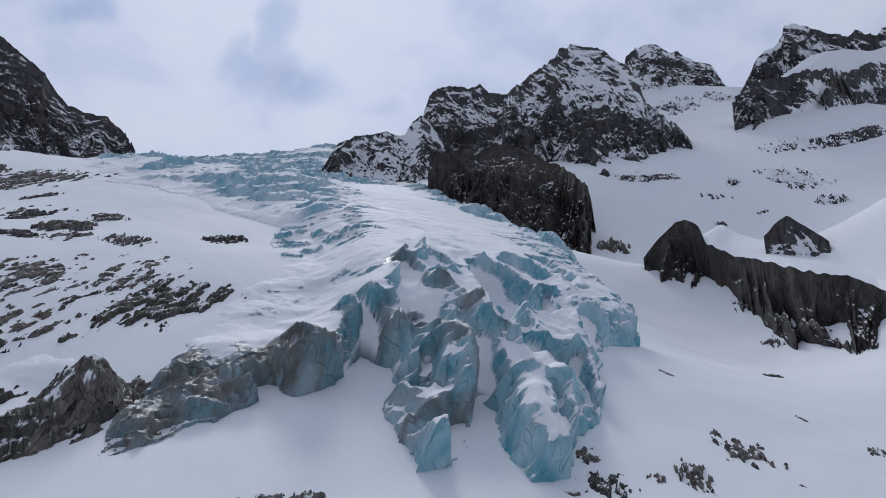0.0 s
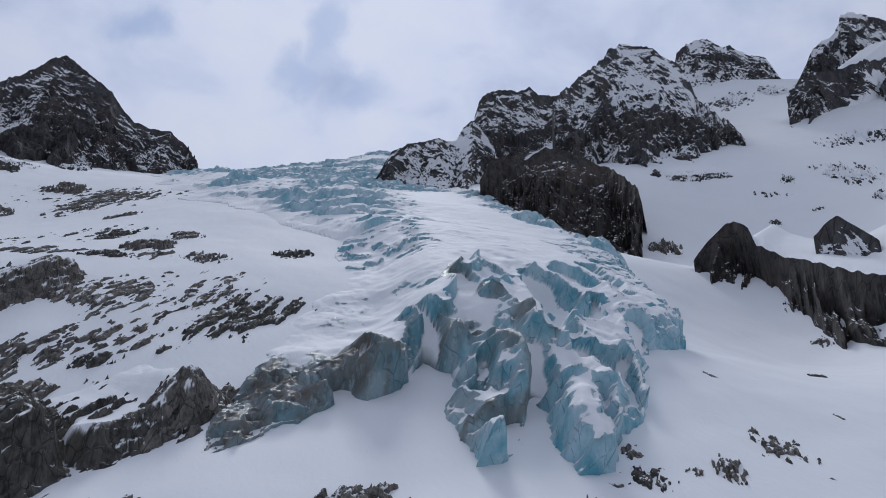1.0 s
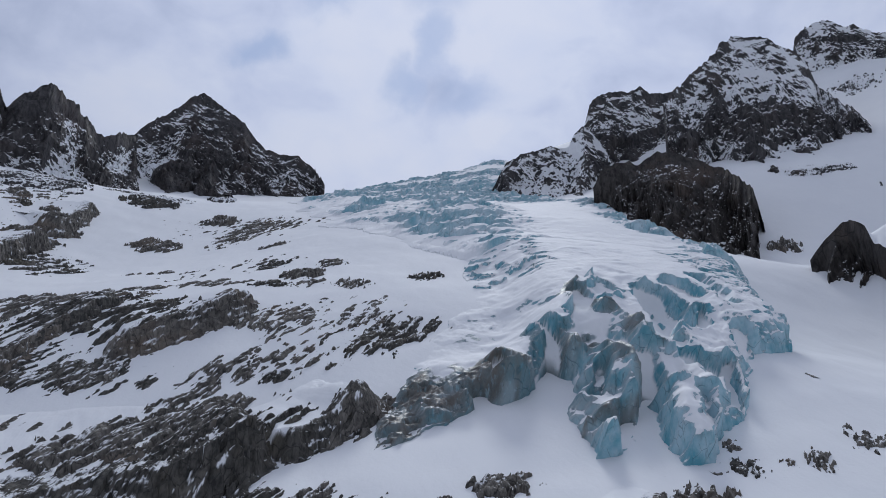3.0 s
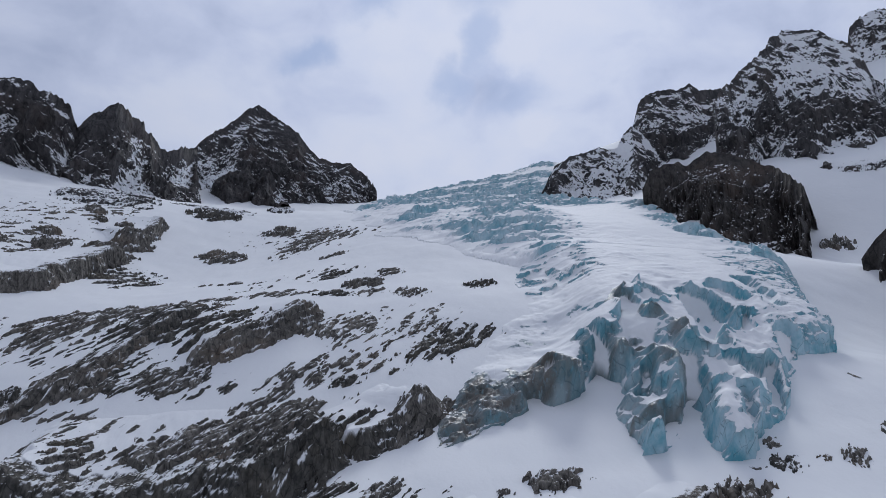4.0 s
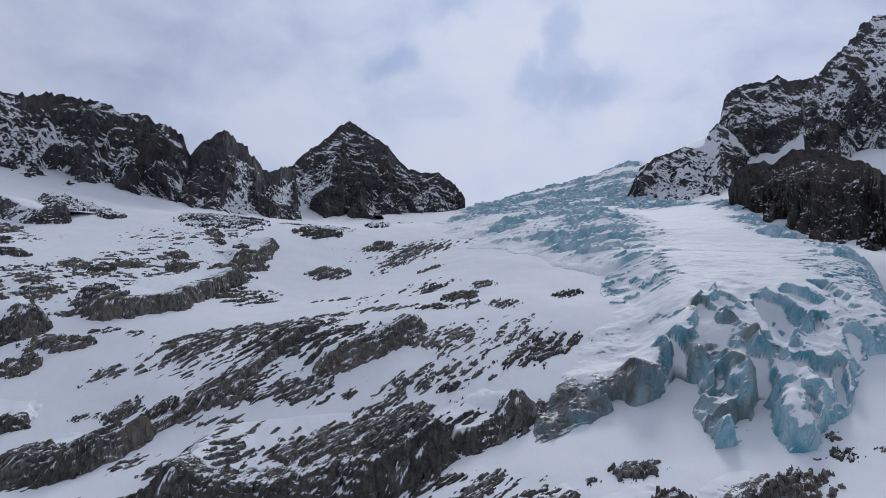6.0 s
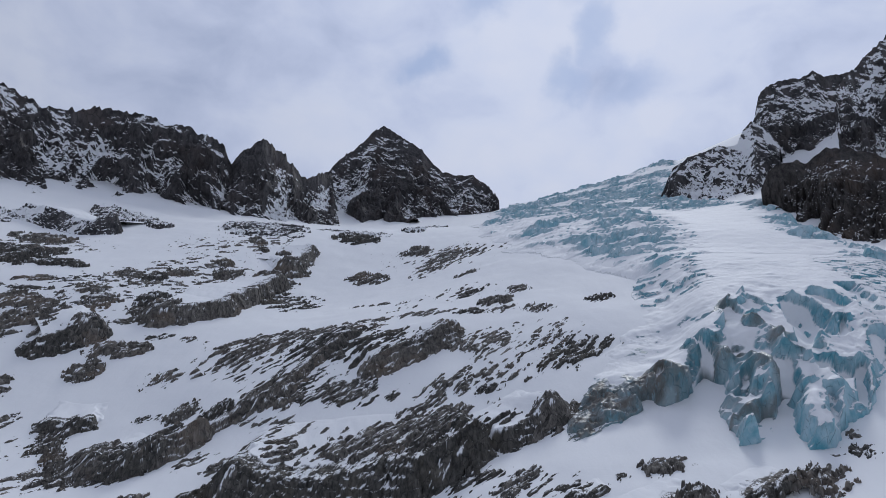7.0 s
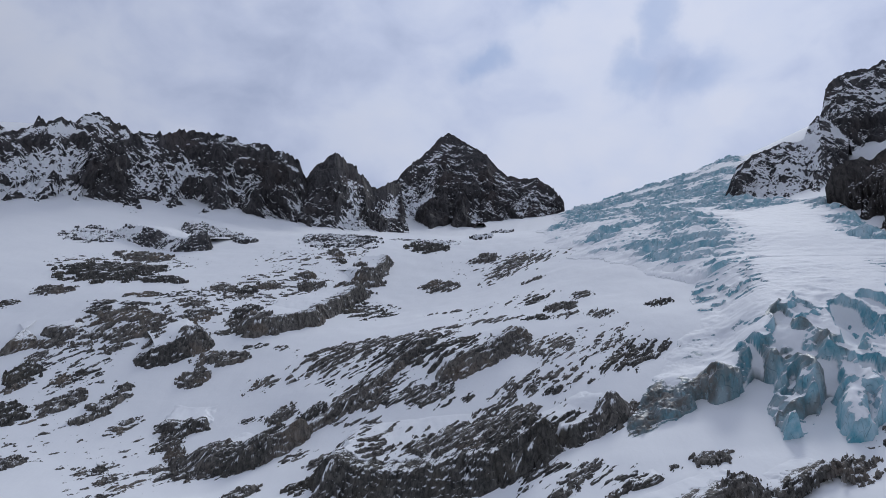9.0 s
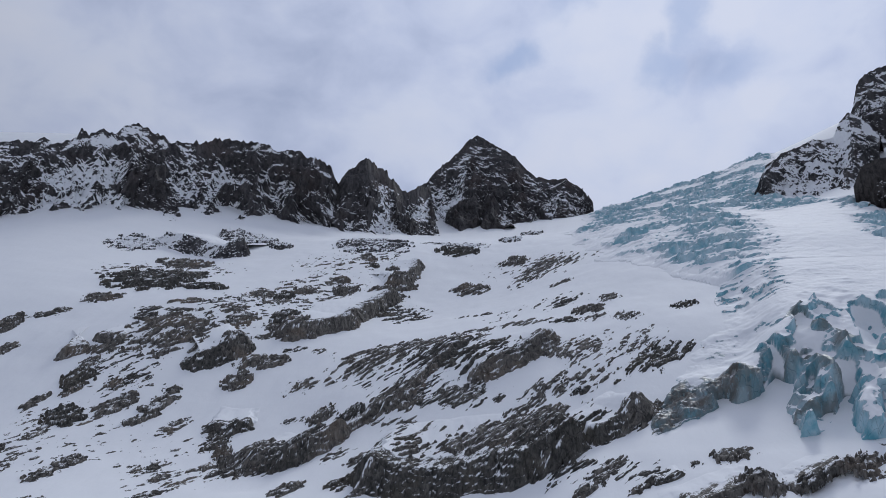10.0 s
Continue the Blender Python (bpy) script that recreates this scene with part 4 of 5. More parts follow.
def rock_band(base, deep, high, seed, label="steep grey bedrock ledge with snow lying on its treads", material=None):
    """Bedrock that breaks off downhill in jointed tiers; base: the foot of its face in plan; behind the edge it runs into the slope under ragged snow."""
    length = float(np.sum(np.hypot(*np.diff(np.array(base, float), axis=0).T)))
    cx, cy = np.mean(np.array(base, float), axis=0)
    cell = max(0.0012 * math.hypot(cx, cy), 0.24)
    line = along(base, int(length / cell) + 6)
    run = np.gradient(line, axis=0)
    side = np.stack([-run[:, 1], run[:, 0]], 1)
    wide = min(len(line) // 3, int(5 / cell)) * 2 + 1
    side = np.stack([np.convolve(np.pad(side[:, i], wide // 2, mode="edge"), np.ones(wide) / wide, "valid") for i in (0, 1)], 1)
    side /= np.maximum(np.hypot(*side.T), 1e-9)[:, None]
    up = float(ground(cx + 5 * side[:, 0].mean(), cy + 5 * side[:, 1].mean()) - ground(cx, cy))
    side = side if up > 0 else -side
    reach = max(1.2 * deep, 3.4 * high)
    b = np.arange(-0.25 * high - 2.5, 1.15 * reach, cell * 1.1)
    a, b = np.meshgrid(np.linspace(0, length, len(line)), b, indexing="ij")
    gx, gy = line[:, :1] + side[:, :1] * b, line[:, 1:] + side[:, 1:] * b
    p, q = strike(gx, gy)
    joint = max(0.16 * high, 0.9)
    at = a / joint + 0.9 * fbm(a / (3 * joint), b / (3 * joint), 0, seed + 2, 3)
    col = np.floor(at)
    step_out = hash3(col, np.floor(b / (0.5 * high + 1)), col * 0, seed) - 0.5
    edge = b - min(0.16 * high, 1.6) * step_out - 0.30 * min(deep, 9) * fbm(a / (0.7 * deep + 4), seed * 0.37, 0, seed + 3, 4) - 0.10 * high * fbm(a / 3.5, b / 3.5, 0, seed + 4, 4)
    # the face leans back in uneven ledges
    lean = np.clip(edge / ((0.55 + 0.25 * lattice(a / (high + 6), seed * 1.3, 0, seed + 5)) * high + 0.3), 0, 1)
    many = max(1.6, high / 2.8)
    ph = lean * many + 0.9 * fbm(a / 6, b / 6, 0, seed + 6, 3) + a * 0.05
    fr = ph - np.floor(ph)
    face = np.clip(lean + 0.95 * (smooth(fr, 0.38, 0.85) - fr) / many * smooth(lean, 0.0, 0.12) * (1 - smooth(lean, 0.85, 1.0)), 0, 1)
    # behind the edge a snowy terrace runs back into the slope
    back = 1 - np.clip((b - 0.4 * high) / reach, 0, 1.2)
    ends = smooth(a + 3 * fbm(a / 4, b / 4, 0, seed + 8, 3), 0, min(0.2 * length, 9)) * smooth(length - a + 3 * fbm(a / 4, b / 4, 3, seed + 8, 3), 0, min(0.2 * length, 9))
    tall = 0.85 + 0.3 * lattice(a / (0.3 * length + 4), seed * 0.9, 0, seed + 9)
    rise = high * tall * face * back * ends
    cover = smooth(edge - (0.45 * high + 0.55 * deep * (0.7 + 0.9 * fbm(a / 7, b / 9, 0, seed + 7, 4, 0.6))), 0, 1.0)
    rough = min(0.05 * high + 0.12, 0.7) * (1 - 0.93 * cover)
    rise += rough * (fbm(a / 2.4, b / 2.0, 0, seed + 11, 4) - 0.5 * (1 - smooth(np.abs(at - col - 0.5), 0.34, 0.5))) * smooth(face, 0.02, 0.2)
    rise -= 0.45 * (1 - smooth(face * ends, 0.0, 0.10)) + 0.6 * (1 - smooth(back, -0.1, 0.08))
    size = min(max(0.25 * deep, 1.2), 3.5)
    lie = fbm(p / (1.9 * size), q / (0.7 * size), 0, seed + 21, 5, 0.6) + 0.45 * smooth(edge / (high + deep), 0.1, 0.8) - 0.14
    fall = np.hypot(np.gradient(rise, axis=0) / cell, np.gradient(rise, axis=1) / (cell * 1.1))
    drift = np.maximum(smooth(lie, 0.0, 0.07) * (1 - smooth(fall, 0.6, 1.0)) * smooth(edge, 0.4, 1.2), cover)
    far = math.hypot(cx, cy) > 600
    lay_rock(gx, gy, rise, drift, material or (CLIFF_ROCK if far else (DARK_SLAB if seed % 4 == 0 else SLAB_ROCK)), label, cover)


def rock_slab(x, y, half_l, half_w, turn, high, seed):
    """A lone ledge of bedrock, given by its middle."""
    c, s = math.cos(radians(turn)), math.sin(radians(turn))
    if s * 0.3 + c < 0:
        c, s = -c, -s
    bow = 0.18 * half_w
    base = [(x + a * c + (half_w - bow * a * a / half_l ** 2 + bow) * s * 0.9, y + a * s - (half_w - bow * a * a / half_l ** 2 + bow) * c * 0.9) for a in np.linspace(-half_l, half_l, 5)]
    tall = "steep-fronted " if high > 5 else ""
    rock_band(base, 1.5 * half_w, 0.85 * high, seed, tall + "grey bedrock slab sticking out of the snow")


def broken_rock(x, y, half_l, half_w, turn, high, seed, bare=0.45):
    """Bedrock just under the snow, showing through as many low ragged strips; bare: how much of it shows."""
    a, b, gx, gy = local_grid(x, y, half_l, half_w, turn, 1.3)
    r = (np.abs(a / half_l) ** 2.5 + np.abs(b / half_w) ** 2.5) ** 0.4
    size = min(max(half_l * 0.35, 1.5), 5.0)
    p, q = strike(gx, gy)
    q = q + 0.5 * size * fbm(gx / (2 * size), gy / (2 * size), 0, seed + 2, 3)
    n = 0.9 * fbm(p / (size * 1.35), q / (size * 0.42), 0, seed, 5, 0.55) + 0.30 * (ridged(p / (size * 1.2), q / (size * 0.28), 0, seed + 4, 3) - 0.5) + 0.22 * fbm(gx / 1.3, gy / 1.3, 0, seed + 6, 3, 0.6)
    over = n + 0.45 * (1 - smooth(r, 0.45, 1.25)) - 0.81 + bare
    top = min(0.55 * high + 0.25, 1.5) * min(max(math.hypot(x, y) / 280, 1.0), 1.9)
    rise = np.where(over > 0, top * smooth(over, -0.05, 0.26) * (0.75 + 0.5 * smooth(over, 0.1, 0.8)), over * 3)
    rise += np.where(over > 0.05, 0.14 * top * fbm(a / 1.2, b / 0.9, 0, seed + 8, 3), 0)
    rise = np.where(r > 1.25, -1.0, rise)
    wide = min(max(math.hypot(x, y) / 280, 1.0), 2.0)
    fall = np.hypot(np.gradient(rise, axis=0) / (a[1, 0] - a[0, 0]), np.gradient(rise, axis=1) / (b[0, 1] - b[0, 0]))
    drift = smooth(fbm(p / (2.6 * wide), q / (1.1 * wide), 0, seed + 21, 4, 0.6) - 0.05, 0.05, 0.13) * smooth(over, 0.14, 0.24) * (1 - smooth(fall, 0.5, 0.9))
    far = math.hypot(x, y) > 600
    lay_rock(gx, gy, rise, drift, CLIFF_ROCK if far else (SLAB_ROCK if seed % 3 else DARK_SLAB), "ragged strips of bedrock showing through thin snow")


CLIFF_LABEL = "tall dark jointed rock cliff below the glacier"
rock_band([(-92, 198), (-69, 196), (-50, 195), (-28, 192), (-19, 192), (-8, 195), (3, 200)], 26, 12.5, 120, CLIFF_LABEL, DARK_SLAB)
rock_band([(-1, 199), (5, 202), (12, 205), (18, 208), (27, 215)], 9, 8.5, 121, CLIFF_LABEL, DARK_SLAB)
rock_band([(-56, 260), (-47, 262), (-34, 268), (-21, 277), (-9, 293)], 16, 10, 90)
rock_band([(-101, 246), (-95, 251), (-83, 260), (-78, 268), (-69, 290), (-60, 310)], 10, 5.5, 97)
rock_band([(-188, 343), (-181, 345), (-167, 353), (-147, 377), (-146, 400), (-133, 452)], 16, 11, 53)
rock_band([(-152, 466), (-137, 478), (-135, 500), (-136, 527)], 13, 10, 57)
rock_band([(-225, 300), (-214, 300), (-205, 309), (-190, 330)], 14, 10, 20)
rock_band([(-408, 532), (-347, 515), (-316, 507), (-296, 522)], 28, 18, 1)
rock_band([(-159, 238), (-146, 228), (-133, 220), (-120, 221), (-109, 232), (-100, 244)], 17, 8, 107)
broken_rock(-42, 217, 30, 8, 2, 2.2, 220, 0.5)
broken_rock(-14, 214, 18, 9, 12, 2.4, 222, 0.52)
broken_rock(-28, 229, 24, 7, 8, 2.0, 223, 0.5)
rock_band([(-104, 239), (-96, 253), (-86, 262), (-77, 269)], 8, 4.5, 103)
broken_rock(-417.6, 520.9, 21.5, 22.3, 55, 1.6, 2, 0.56)
broken_rock(-346, 588.7, 14.5, 35, 36, 1.2, 3, 0.56)
broken_rock(-331.8, 602.7, 13.5, 24.3, 73, 2.1, 4, 0.66)
broken_rock(-291.6, 568.7, 8.2, 22.1, 39, 2.3, 5, 0.66)
broken_rock(-324.1, 420.7, 33.5, 26, 357, 2.2, 6, 0.56)
broken_rock(-309.2, 439.6, 12.5, 6.7, 348, 2.2, 7, 0.66)
broken_rock(-338, 480.6, 24.3, 13.5, 346, 1.9, 8, 0.56)
broken_rock(-272, 404.6, 15.2, 6.3, 356, 2.1, 9, 0.66)
broken_rock(-330.3, 370.5, 12.3, 9.5, 13, 1.4, 10, 0.56)
broken_rock(-358.9, 320.5, 11.5, 6.2, 90, 2.2, 11, 0.66)
broken_rock(-345, 339.7, 11.3, 4.5, 42, 0.8, 12, 0.56)
broken_rock(-336.2, 298.1, 6.9, 5.6, 69, 0.9, 13, 0.56)
rock_slab(-299.5, 312.2, 10.2, 18.4, 35, 7.1, 14)
rock_slab(-280.3, 321.6, 10.5, 10.5, 359, 5.3, 15)
broken_rock(-274.2, 309.4, 7.6, 6.8, 356, 1.2, 16, 0.56)
broken_rock(-249.6, 330.1, 22.7, 23, 19, 2.2, 17, 0.56)
broken_rock(-277.3, 342.5, 7.3, 4.8, 2, 1.7, 18, 0.66)
broken_rock(-239.2, 339.9, 7.6, 5.3, 350, 1.2, 19, 0.56)
broken_rock(-202.7, 325.1, 7.8, 6.8, 43, 2.9, 22, 0.66)
broken_rock(-183.5, 319.5, 13.3, 6.5, 18, 2.6, 23, 0.66)
broken_rock(-271.6, 354.6, 19.1, 3.6, 3, 0.8, 24, 0.56)
broken_rock(-264.7, 370.7, 11.5, 3.9, 20, 0.8, 25, 0.56)
broken_rock(-188.4, 300.4, 7.2, 6.1, 44, 2.6, 26, 0.66)
broken_rock(-269.4, 279.3, 7.3, 9.5, 41, 2.6, 27, 0.66)
broken_rock(-264.9, 270.1, 5.7, 2.6, 67, 1, 28, 0.66)
broken_rock(-247.4, 278.7, 4.4, 4.7, 5, 1, 29, 0.56)
broken_rock(-242.8, 284.4, 5.2, 4.3, 68, 1, 30, 0.56)
broken_rock(-273.4, 293.8, 5.9, 4.9, 16, 0.9, 31, 0.56)
broken_rock(-277.2, 304.7, 6.3, 3.9, 9, 1.5, 32, 0.66)
broken_rock(-260.1, 221.1, 2.5, 3.8, 33, 1.2, 33, 0.66)
broken_rock(-249.2, 206.0, 6.5, 6.5, 89, 1.1, 34, 0.56)
broken_rock(-276.3, 258.3, 8.1, 3.3, 87, 1.3, 35, 0.66)
broken_rock(-251.7, 249.9, 8.1, 8.9, 85, 2.7, 36, 0.66)
broken_rock(-235.1, 264.2, 10.2, 5.3, 66, 1.9, 37, 0.66)
broken_rock(-215.9, 268.6, 13.8, 5.6, 79, 2.3, 38, 0.66)
broken_rock(-216.3, 284.8, 4.5, 2.9, 31, 0.8, 39, 0.56)
rock_slab(-173.7, 272, 14, 10.6, 10, 6.1, 40)
broken_rock(-198.8, 260.3, 8.1, 4.5, 64, 0.9, 41, 0.56)
broken_rock(-172.4, 255.2, 9.8, 4, 75, 1.3, 42, 0.58)
broken_rock(-209.8, 180.8, 7.3, 7.0, 56, 0.9, 43, 0.56)
broken_rock(-253.7, 235.5, 8.9, 3.6, 87, 0.8, 44, 0.56)
rock_slab(-202.7, 163.8, 1.9, 4.8, 12, 2.6, 45)
broken_rock(-223.4, 204.8, 6.4, 3.6, 73, 1.6, 46, 0.66)
broken_rock(-220.9, 217.6, 6.5, 4.8, 66, 1.6, 47, 0.66)
broken_rock(-186, 226.6, 3.1, 2.9, 40, 1, 48, 0.66)
rock_slab(-189.7, 231.9, 2.3, 3, 49, 0.9, 49)
broken_rock(-177.6, 218.8, 4.1, 2.8, 54, 1.1, 50, 0.66)
broken_rock(-171.5, 202.6, 7.3, 3.4, 48, 0.9, 51)
broken_rock(-181.3, 355.1, 10.2, 8.4, 55, 3, 52, 0.66)
broken_rock(-147, 450.4, 13.6, 9.1, 25, 2.5, 55, 0.58)
broken_rock(-143.8, 476.7, 11.5, 9.5, 25, 2.6, 56, 0.58)
broken_rock(-177.1, 441.9, 9.5, 9.4, 39, 2.8, 58, 0.66)
broken_rock(-224.8, 401.8, 7.7, 8.7, 45, 1.3, 59, 0.56)
broken_rock(-209.6, 404.9, 7.7, 4.5, 71, 2.1, 60, 0.66)
broken_rock(-229.2, 368.8, 8.1, 7.3, 48, 1.3, 61, 0.56)
broken_rock(-217.1, 357.1, 9.6, 9.5, 54, 1.6, 62, 0.56)
broken_rock(-193.9, 370.8, 8.9, 6.8, 71, 3.1, 63, 0.66)
broken_rock(-194.9, 355.6, 4.9, 6.2, 59, 1.2, 64, 0.56)
broken_rock(-202.7, 421.5, 10.1, 5.3, 70, 2.3, 65, 0.66)
broken_rock(-194.8, 344.6, 14.9, 2.9, 41, 0.8, 66, 0.56)
broken_rock(-199.9, 575.5, 33.1, 32.3, 19, 1.9, 67, 0.56)
broken_rock(-187.1, 525, 5.9, 7.6, 43, 1.8, 68, 0.66)
broken_rock(-176.1, 507, 3.2, 6.5, 35, 1.8, 69, 0.66)
broken_rock(-157, 499.1, 5.1, 4.8, 9, 1.5, 70, 0.58)
broken_rock(-187.6, 460.5, 5.9, 5.2, 67, 2.2, 71, 0.66)
broken_rock(-117.1, 577.2, 17, 15.2, 336, 3.5, 72, 0.58)
broken_rock(-123.9, 606, 31.9, 11.2, 348, 1.1, 73)
broken_rock(-73.1, 632.7, 9.7, 12.1, 12, 2.3, 74, 0.58)
broken_rock(-75.8, 904.1, 15, 20.6, 7, 3.7, 75, 0.58)
broken_rock(-59.7, 537, 12.6, 9.1, 53, 2.1, 76, 0.58)
broken_rock(-88.3, 473.9, 13.5, 11.2, 323, 1.9, 77, 0.58)
broken_rock(-125.2, 418.6, 16.2, 17.7, 19, 1.2, 78)
broken_rock(-36.4, 495.2, 12.5, 38.3, 343, 1, 79)
broken_rock(-17.7, 422.1, 7.9, 6.8, 15, 1, 80)
broken_rock(-12, 363.2, 7, 3.1, 17, 1.3, 81, 0.58)
broken_rock(1, 336.1, 7.8, 8.9, 353, 2.7, 82, 0.58)
broken_rock(13.1, 352.8, 6.5, 7.4, 13, 1, 83)
broken_rock(-11.2, 319.7, 7.6, 3.6, 341, 1.4, 84, 0.58)
broken_rock(3.6, 316.1, 8.6, 5, 17, 0.9, 85)
broken_rock(20.3, 307.9, 5, 8, 38, 1.3, 86)
broken_rock(49.3, 310.9, 6.2, 5.2, 26, 1.7, 87, 0.58)
broken_rock(-41.8, 330.3, 31.4, 5.3, 352, 0.9, 88)
broken_rock(-69.4, 388.4, 17.8, 2.1, 335, 0.8, 89)
broken_rock(-3.7, 279.6, 12.8, 9, 27, 1.2, 91)
broken_rock(22.2, 271.2, 8.2, 6.2, 1, 1, 92)
broken_rock(27.1, 255.4, 18, 11.1, 16, 1.7, 93)
broken_rock(-115.2, 312.8, 22.2, 17, 7, 1.8, 94)
broken_rock(-97, 325.1, 40.4, 11.3, 351, 1.3, 95)
broken_rock(-65.4, 293.9, 28.6, 17.3, 329, 1.9, 96)
broken_rock(-89.4, 259.4, 13.7, 8.8, 11, 2.3, 98, 0.58)
broken_rock(-170.6, 336.3, 7.9, 3.1, 25, 0.8, 99)
broken_rock(-154.9, 336.1, 4.4, 3.1, 29, 0.7, 100)
broken_rock(-149.9, 299.9, 8.7, 7.7, 20, 1.3, 101)
broken_rock(-64.2, 258.2, 23.2, 7.6, 345, 1.3, 102)
broken_rock(-58.9, 257, 9.3, 4.5, 346, 2.1, 103, 0.58)
broken_rock(-140.4, 268.7, 5.2, 2.8, 5, 0.8, 105)
broken_rock(-125.5, 267.1, 6.6, 7.1, 43, 2.7, 106, 0.58)
broken_rock(-108.8, 258.2, 5.9, 7.1, 43, 2.5, 108, 0.58)
broken_rock(-161.3, 241.8, 4, 25.4, 40, 2.3, 109, 0.58)
broken_rock(-147.1, 232.2, 13.2, 12.7, 72, 2.3, 110, 0.58)
broken_rock(-130.3, 233.9, 14, 13.3, 70, 2.5, 111, 0.58)
broken_rock(-105.1, 226.1, 6.6, 4.3, 60, 0.8, 112)
broken_rock(-91.4, 222.3, 6.7, 3.2, 49, 1.3, 113, 0.58)
broken_rock(-91.8, 207.9, 9.4, 4, 66, 1.9, 114, 0.58)
broken_rock(-113, 199.4, 6.7, 4.7, 70, 1.7, 115, 0.58)
broken_rock(-83.1, 200.3, 10, 2.5, 65, 0.8, 116)
broken_rock(-74.5, 226.1, 6.3, 2.3, 16, 0.8, 117)
broken_rock(-85.4, 245.5, 10.4, 2.5, 343, 0.7, 118)
broken_rock(-26.9, 228.3, 17.8, 3.1, 5, 1.1, 122)
rock_slab(-13.4, 227.6, 3.8, 3.7, 5, 3.5, 123)
broken_rock(-27.9, 241.2, 8.8, 3.1, 21, 1.1, 124)
broken_rock(-9.6, 252.2, 20.4, 7, 4, 1.5, 125)
broken_rock(-3.3, 243.1, 5.5, 2.3, 359, 1.5, 126, 0.58)
broken_rock(18.2, 213.8, 11, 5.3, 44, 1.9, 128, 0.58)
broken_rock(-9.6, 192.7, 11.4, 4.7, 346, 1.2, 129, 0.58)
broken_rock(4.4, 181.4, 6.6, 2.8, 32, 1.1, 130, 0.58)
broken_rock(0, 170.6, 7.4, 3.4, 38, 1.7, 131, 0.58)
rock_slab(21.8, 167.2, 6.9, 4.3, 16, 2.6, 132)
broken_rock(30.3, 170.6, 3.3, 1.7, 41, 0.8, 133)
broken_rock(42.5, 173.6, 6.9, 4, 10, 1.7, 134, 0.58)
rock_slab(33.5, 156.3, 16.2, 9.2, 23, 3.2, 135)
broken_rock(14.4, 162.4, 4.6, 1.9, 45, 1.1, 136, 0.58)
broken_rock(46.4, 152.6, 5.6, 5.9, 36, 1.9, 137, 0.58)
rock_slab(61.1, 159.7, 10.4, 7, 33, 3.4, 138)
rock_slab(55.2, 153.6, 6.5, 5.5, 35, 2.5, 139)
broken_rock(74.2, 157, 7.7, 6.1, 31, 2, 140, 0.58)
broken_rock(59.7, 149.9, 6.2, 2.5, 34, 1.1, 141, 0.58)
broken_rock(64.6, 121.6, 2.2, 1.8, 30, 1.2, 142, 0.58)
rock_slab(133.6, 207.3, 1.3, 1.2, 272, 0.7, 143)
broken_rock(177.7, 215.4, 2.4, 2, 265, 0.8, 144)
broken_rock(122.9, 174.5, 5, 5.9, 348, 1, 145)
rock_slab(148.6, 184.2, 1.6, 0.5, 263, 0.4, 146)
broken_rock(90.2, 168.9, 4.4, 3.7, 359, 0.7, 147)
broken_rock(99.9, 169.7, 1.8, 2.2, 348, 0.6, 148)
broken_rock(106.5, 168.6, 2.4, 4.3, 326, 1, 149, 0.58)
rock_slab(83.3, 168.8, 1.6, 1.5, 353, 0.5, 150)
broken_rock(92.9, 178, 2.5, 1.9, 13, 0.9, 151, 0.58)
broken_rock(148.8, 168.5, 1.5, 1.7, 319, 0.6, 152)
rock_slab(120.9, 161.9, 1, 0.8, 264, 0.2, 153)
broken_rock(302.3, 442.2, 13.0, 7.3, 10, 2.6, 154, 0.58)
broken_rock(234.2, 264.3, 4.8, 3.4, 266, 0.8, 155)
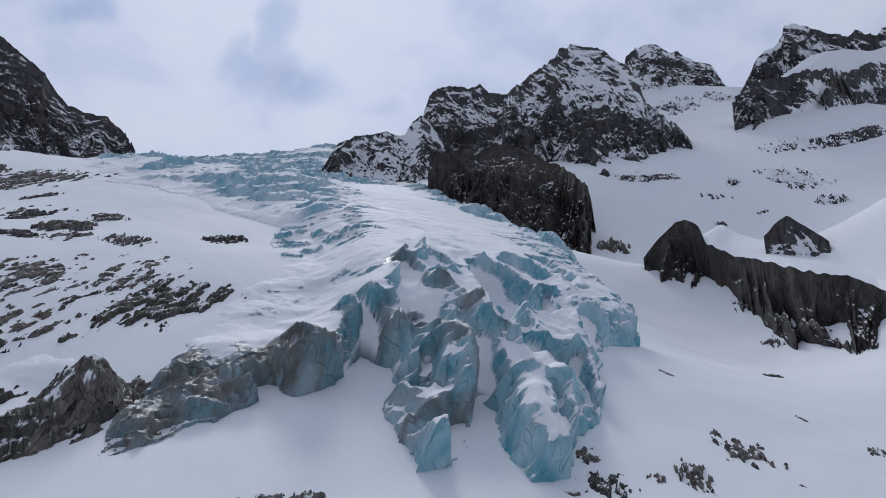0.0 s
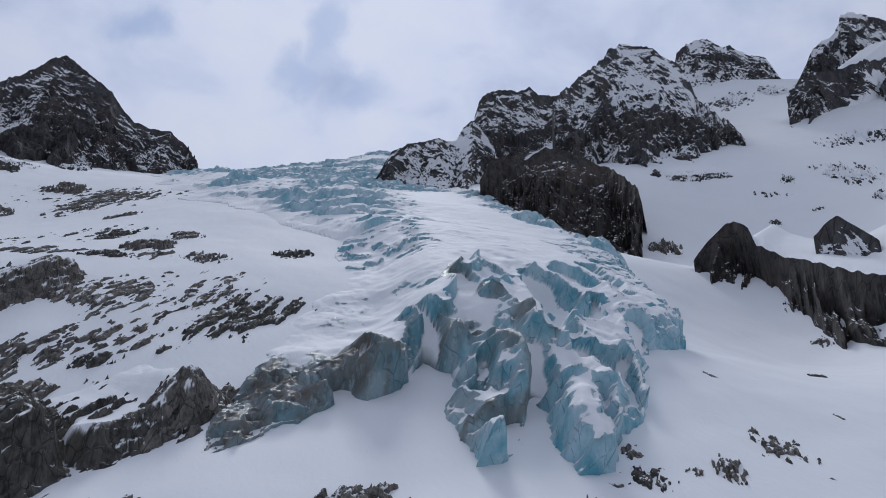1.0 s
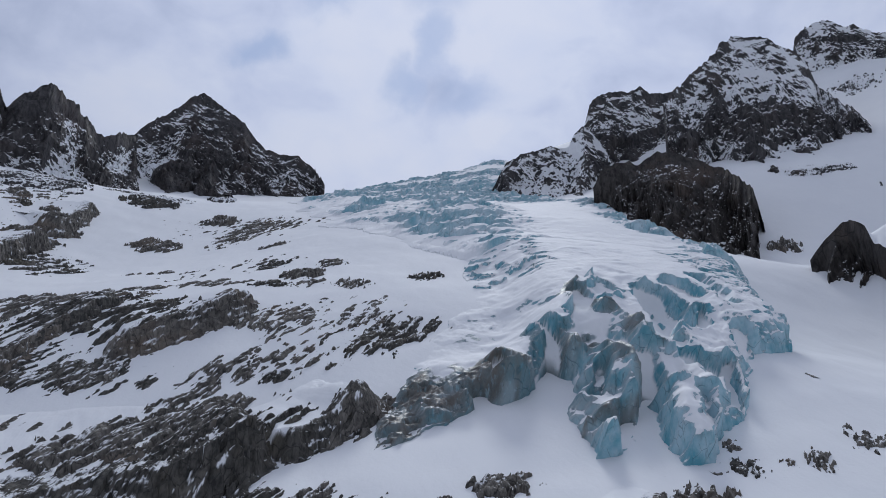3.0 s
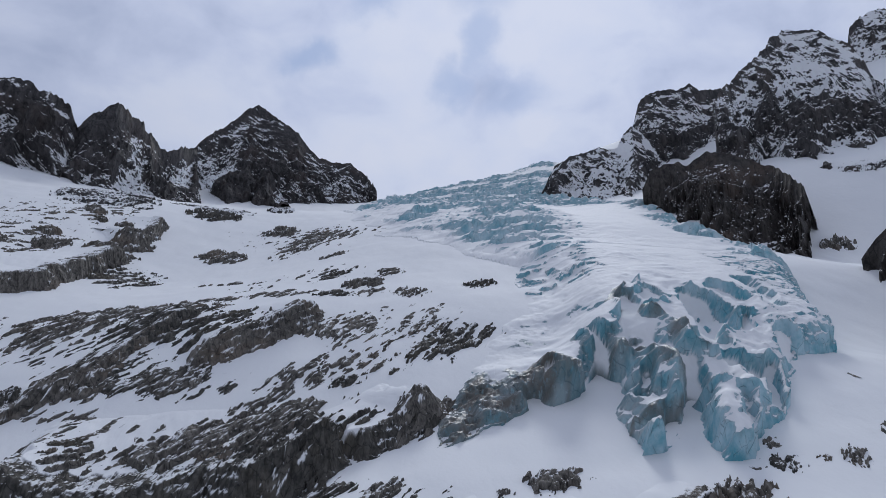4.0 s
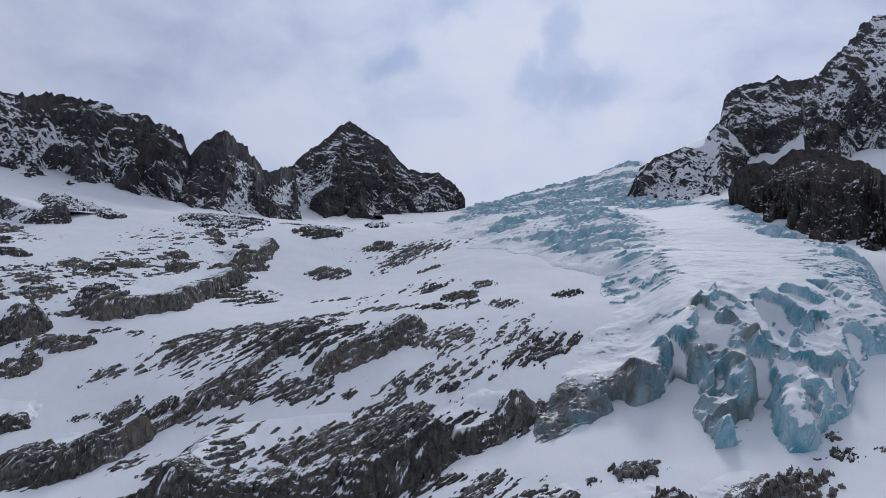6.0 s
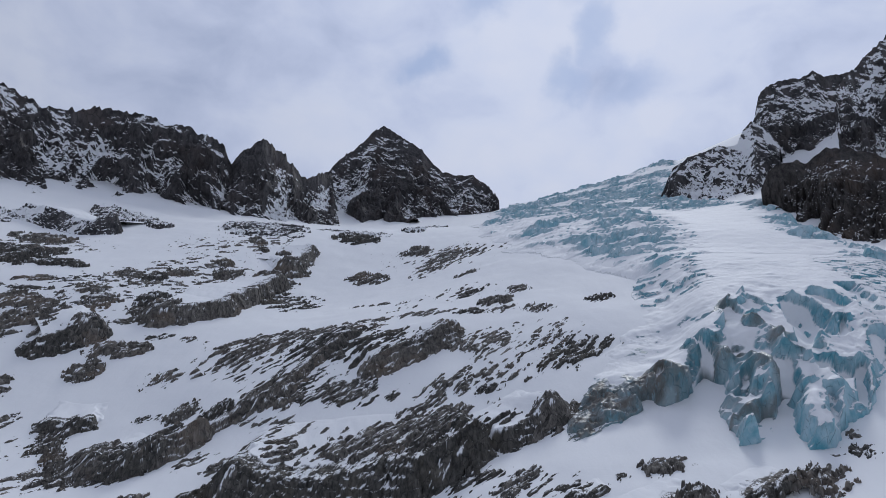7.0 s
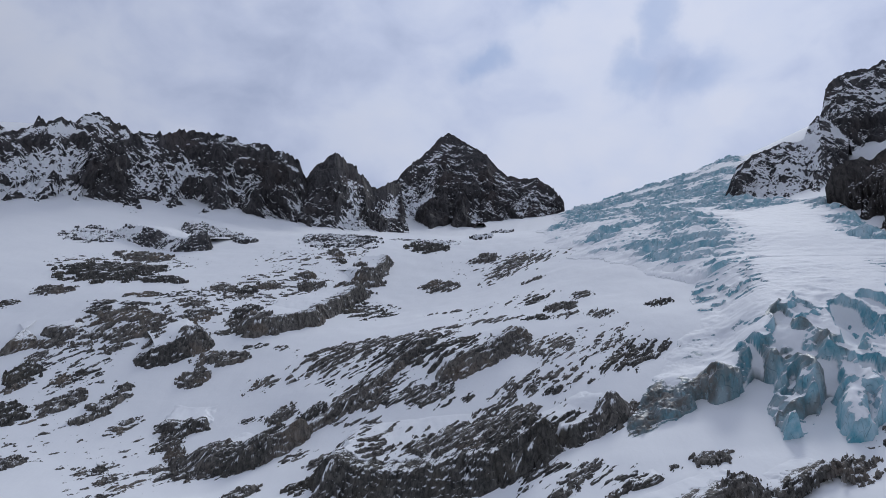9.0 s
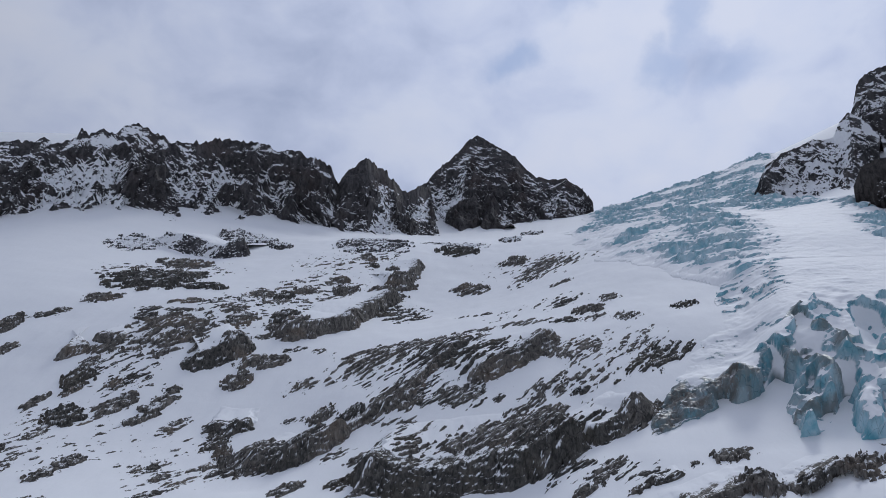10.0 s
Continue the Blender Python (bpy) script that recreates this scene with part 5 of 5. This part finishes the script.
broken_rock(400.5, 444.7, 3.9, 3.2, 316, 0.9, 156)
broken_rock(440.4, 442.9, 5.5, 1.8, 359, 0.9, 157)
broken_rock(426.0, 474.2, 15.5, 4.5, 340, 1.1, 158)
broken_rock(461.8, 488.7, 5.1, 8.0, 308, 1.2, 159)
broken_rock(499.1, 432.0, 12.4, 6.3, 354, 2.3, 160, 0.58)
broken_rock(601.2, 541.3, 33.3, 14.7, 356, 1.8, 161)
broken_rock(521.8, 479.5, 27.5, 23.0, 355, 1.8, 162)
rock_slab(664.4, 533.0, 47.4, 18.7, 353, 14.0, 163)
rock_slab(401.7, 527.6, 29.5, 16.8, 347, 7.2, 164)
broken_rock(661.4, 752.1, 26.1, 29.4, 279, 1.9, 165)
broken_rock(716.3, 735.2, 12.7, 23.6, 340, 1.5, 166)
broken_rock(70.6, 227.9, 2.5, 1.8, 4, 0.8, 167)
broken_rock(-332.9, 448.4, 64.2, 34.7, 9, 0.7, 500, 0.15)
broken_rock(-226.8, 369.5, 34.3, 33.3, 32, 0.7, 501, 0.15)
broken_rock(-203.4, 422.8, 69.8, 33.4, 68, 0.7, 502, 0.15)
broken_rock(-196.7, 510.3, 61, 32.5, 54, 0.7, 503, 0.15)
broken_rock(-251, 292.1, 26.8, 26.8, 49, 0.7, 504, 0.15)
broken_rock(-243.9, 235.1, 39, 37.9, 79, 0.8, 505, 0.08)
broken_rock(-181.2, 229.5, 30.7, 40.5, 57, 0.9, 506, 0.08)
broken_rock(-94.2, 281.4, 41.9, 15.2, 329, 0.7, 507, 0.15)
broken_rock(-75.1, 237.3, 22, 13, 19, 0.7, 508, 0.15)
broken_rock(-19, 250.8, 23, 12, 9, 0.7, 509, 0.15)
broken_rock(-28.9, 365.4, 37.5, 23.6, 7, 0.8, 510, 0.08)
broken_rock(14.7, 275.6, 25.5, 19.6, 358, 0.7, 511, 0.15)
broken_rock(-34, 497.9, 60.8, 34, 318, 0.7, 512, 0.15)
broken_rock(1, 182.1, 31.5, 10.2, 323, 0.7, 513, 0.15)
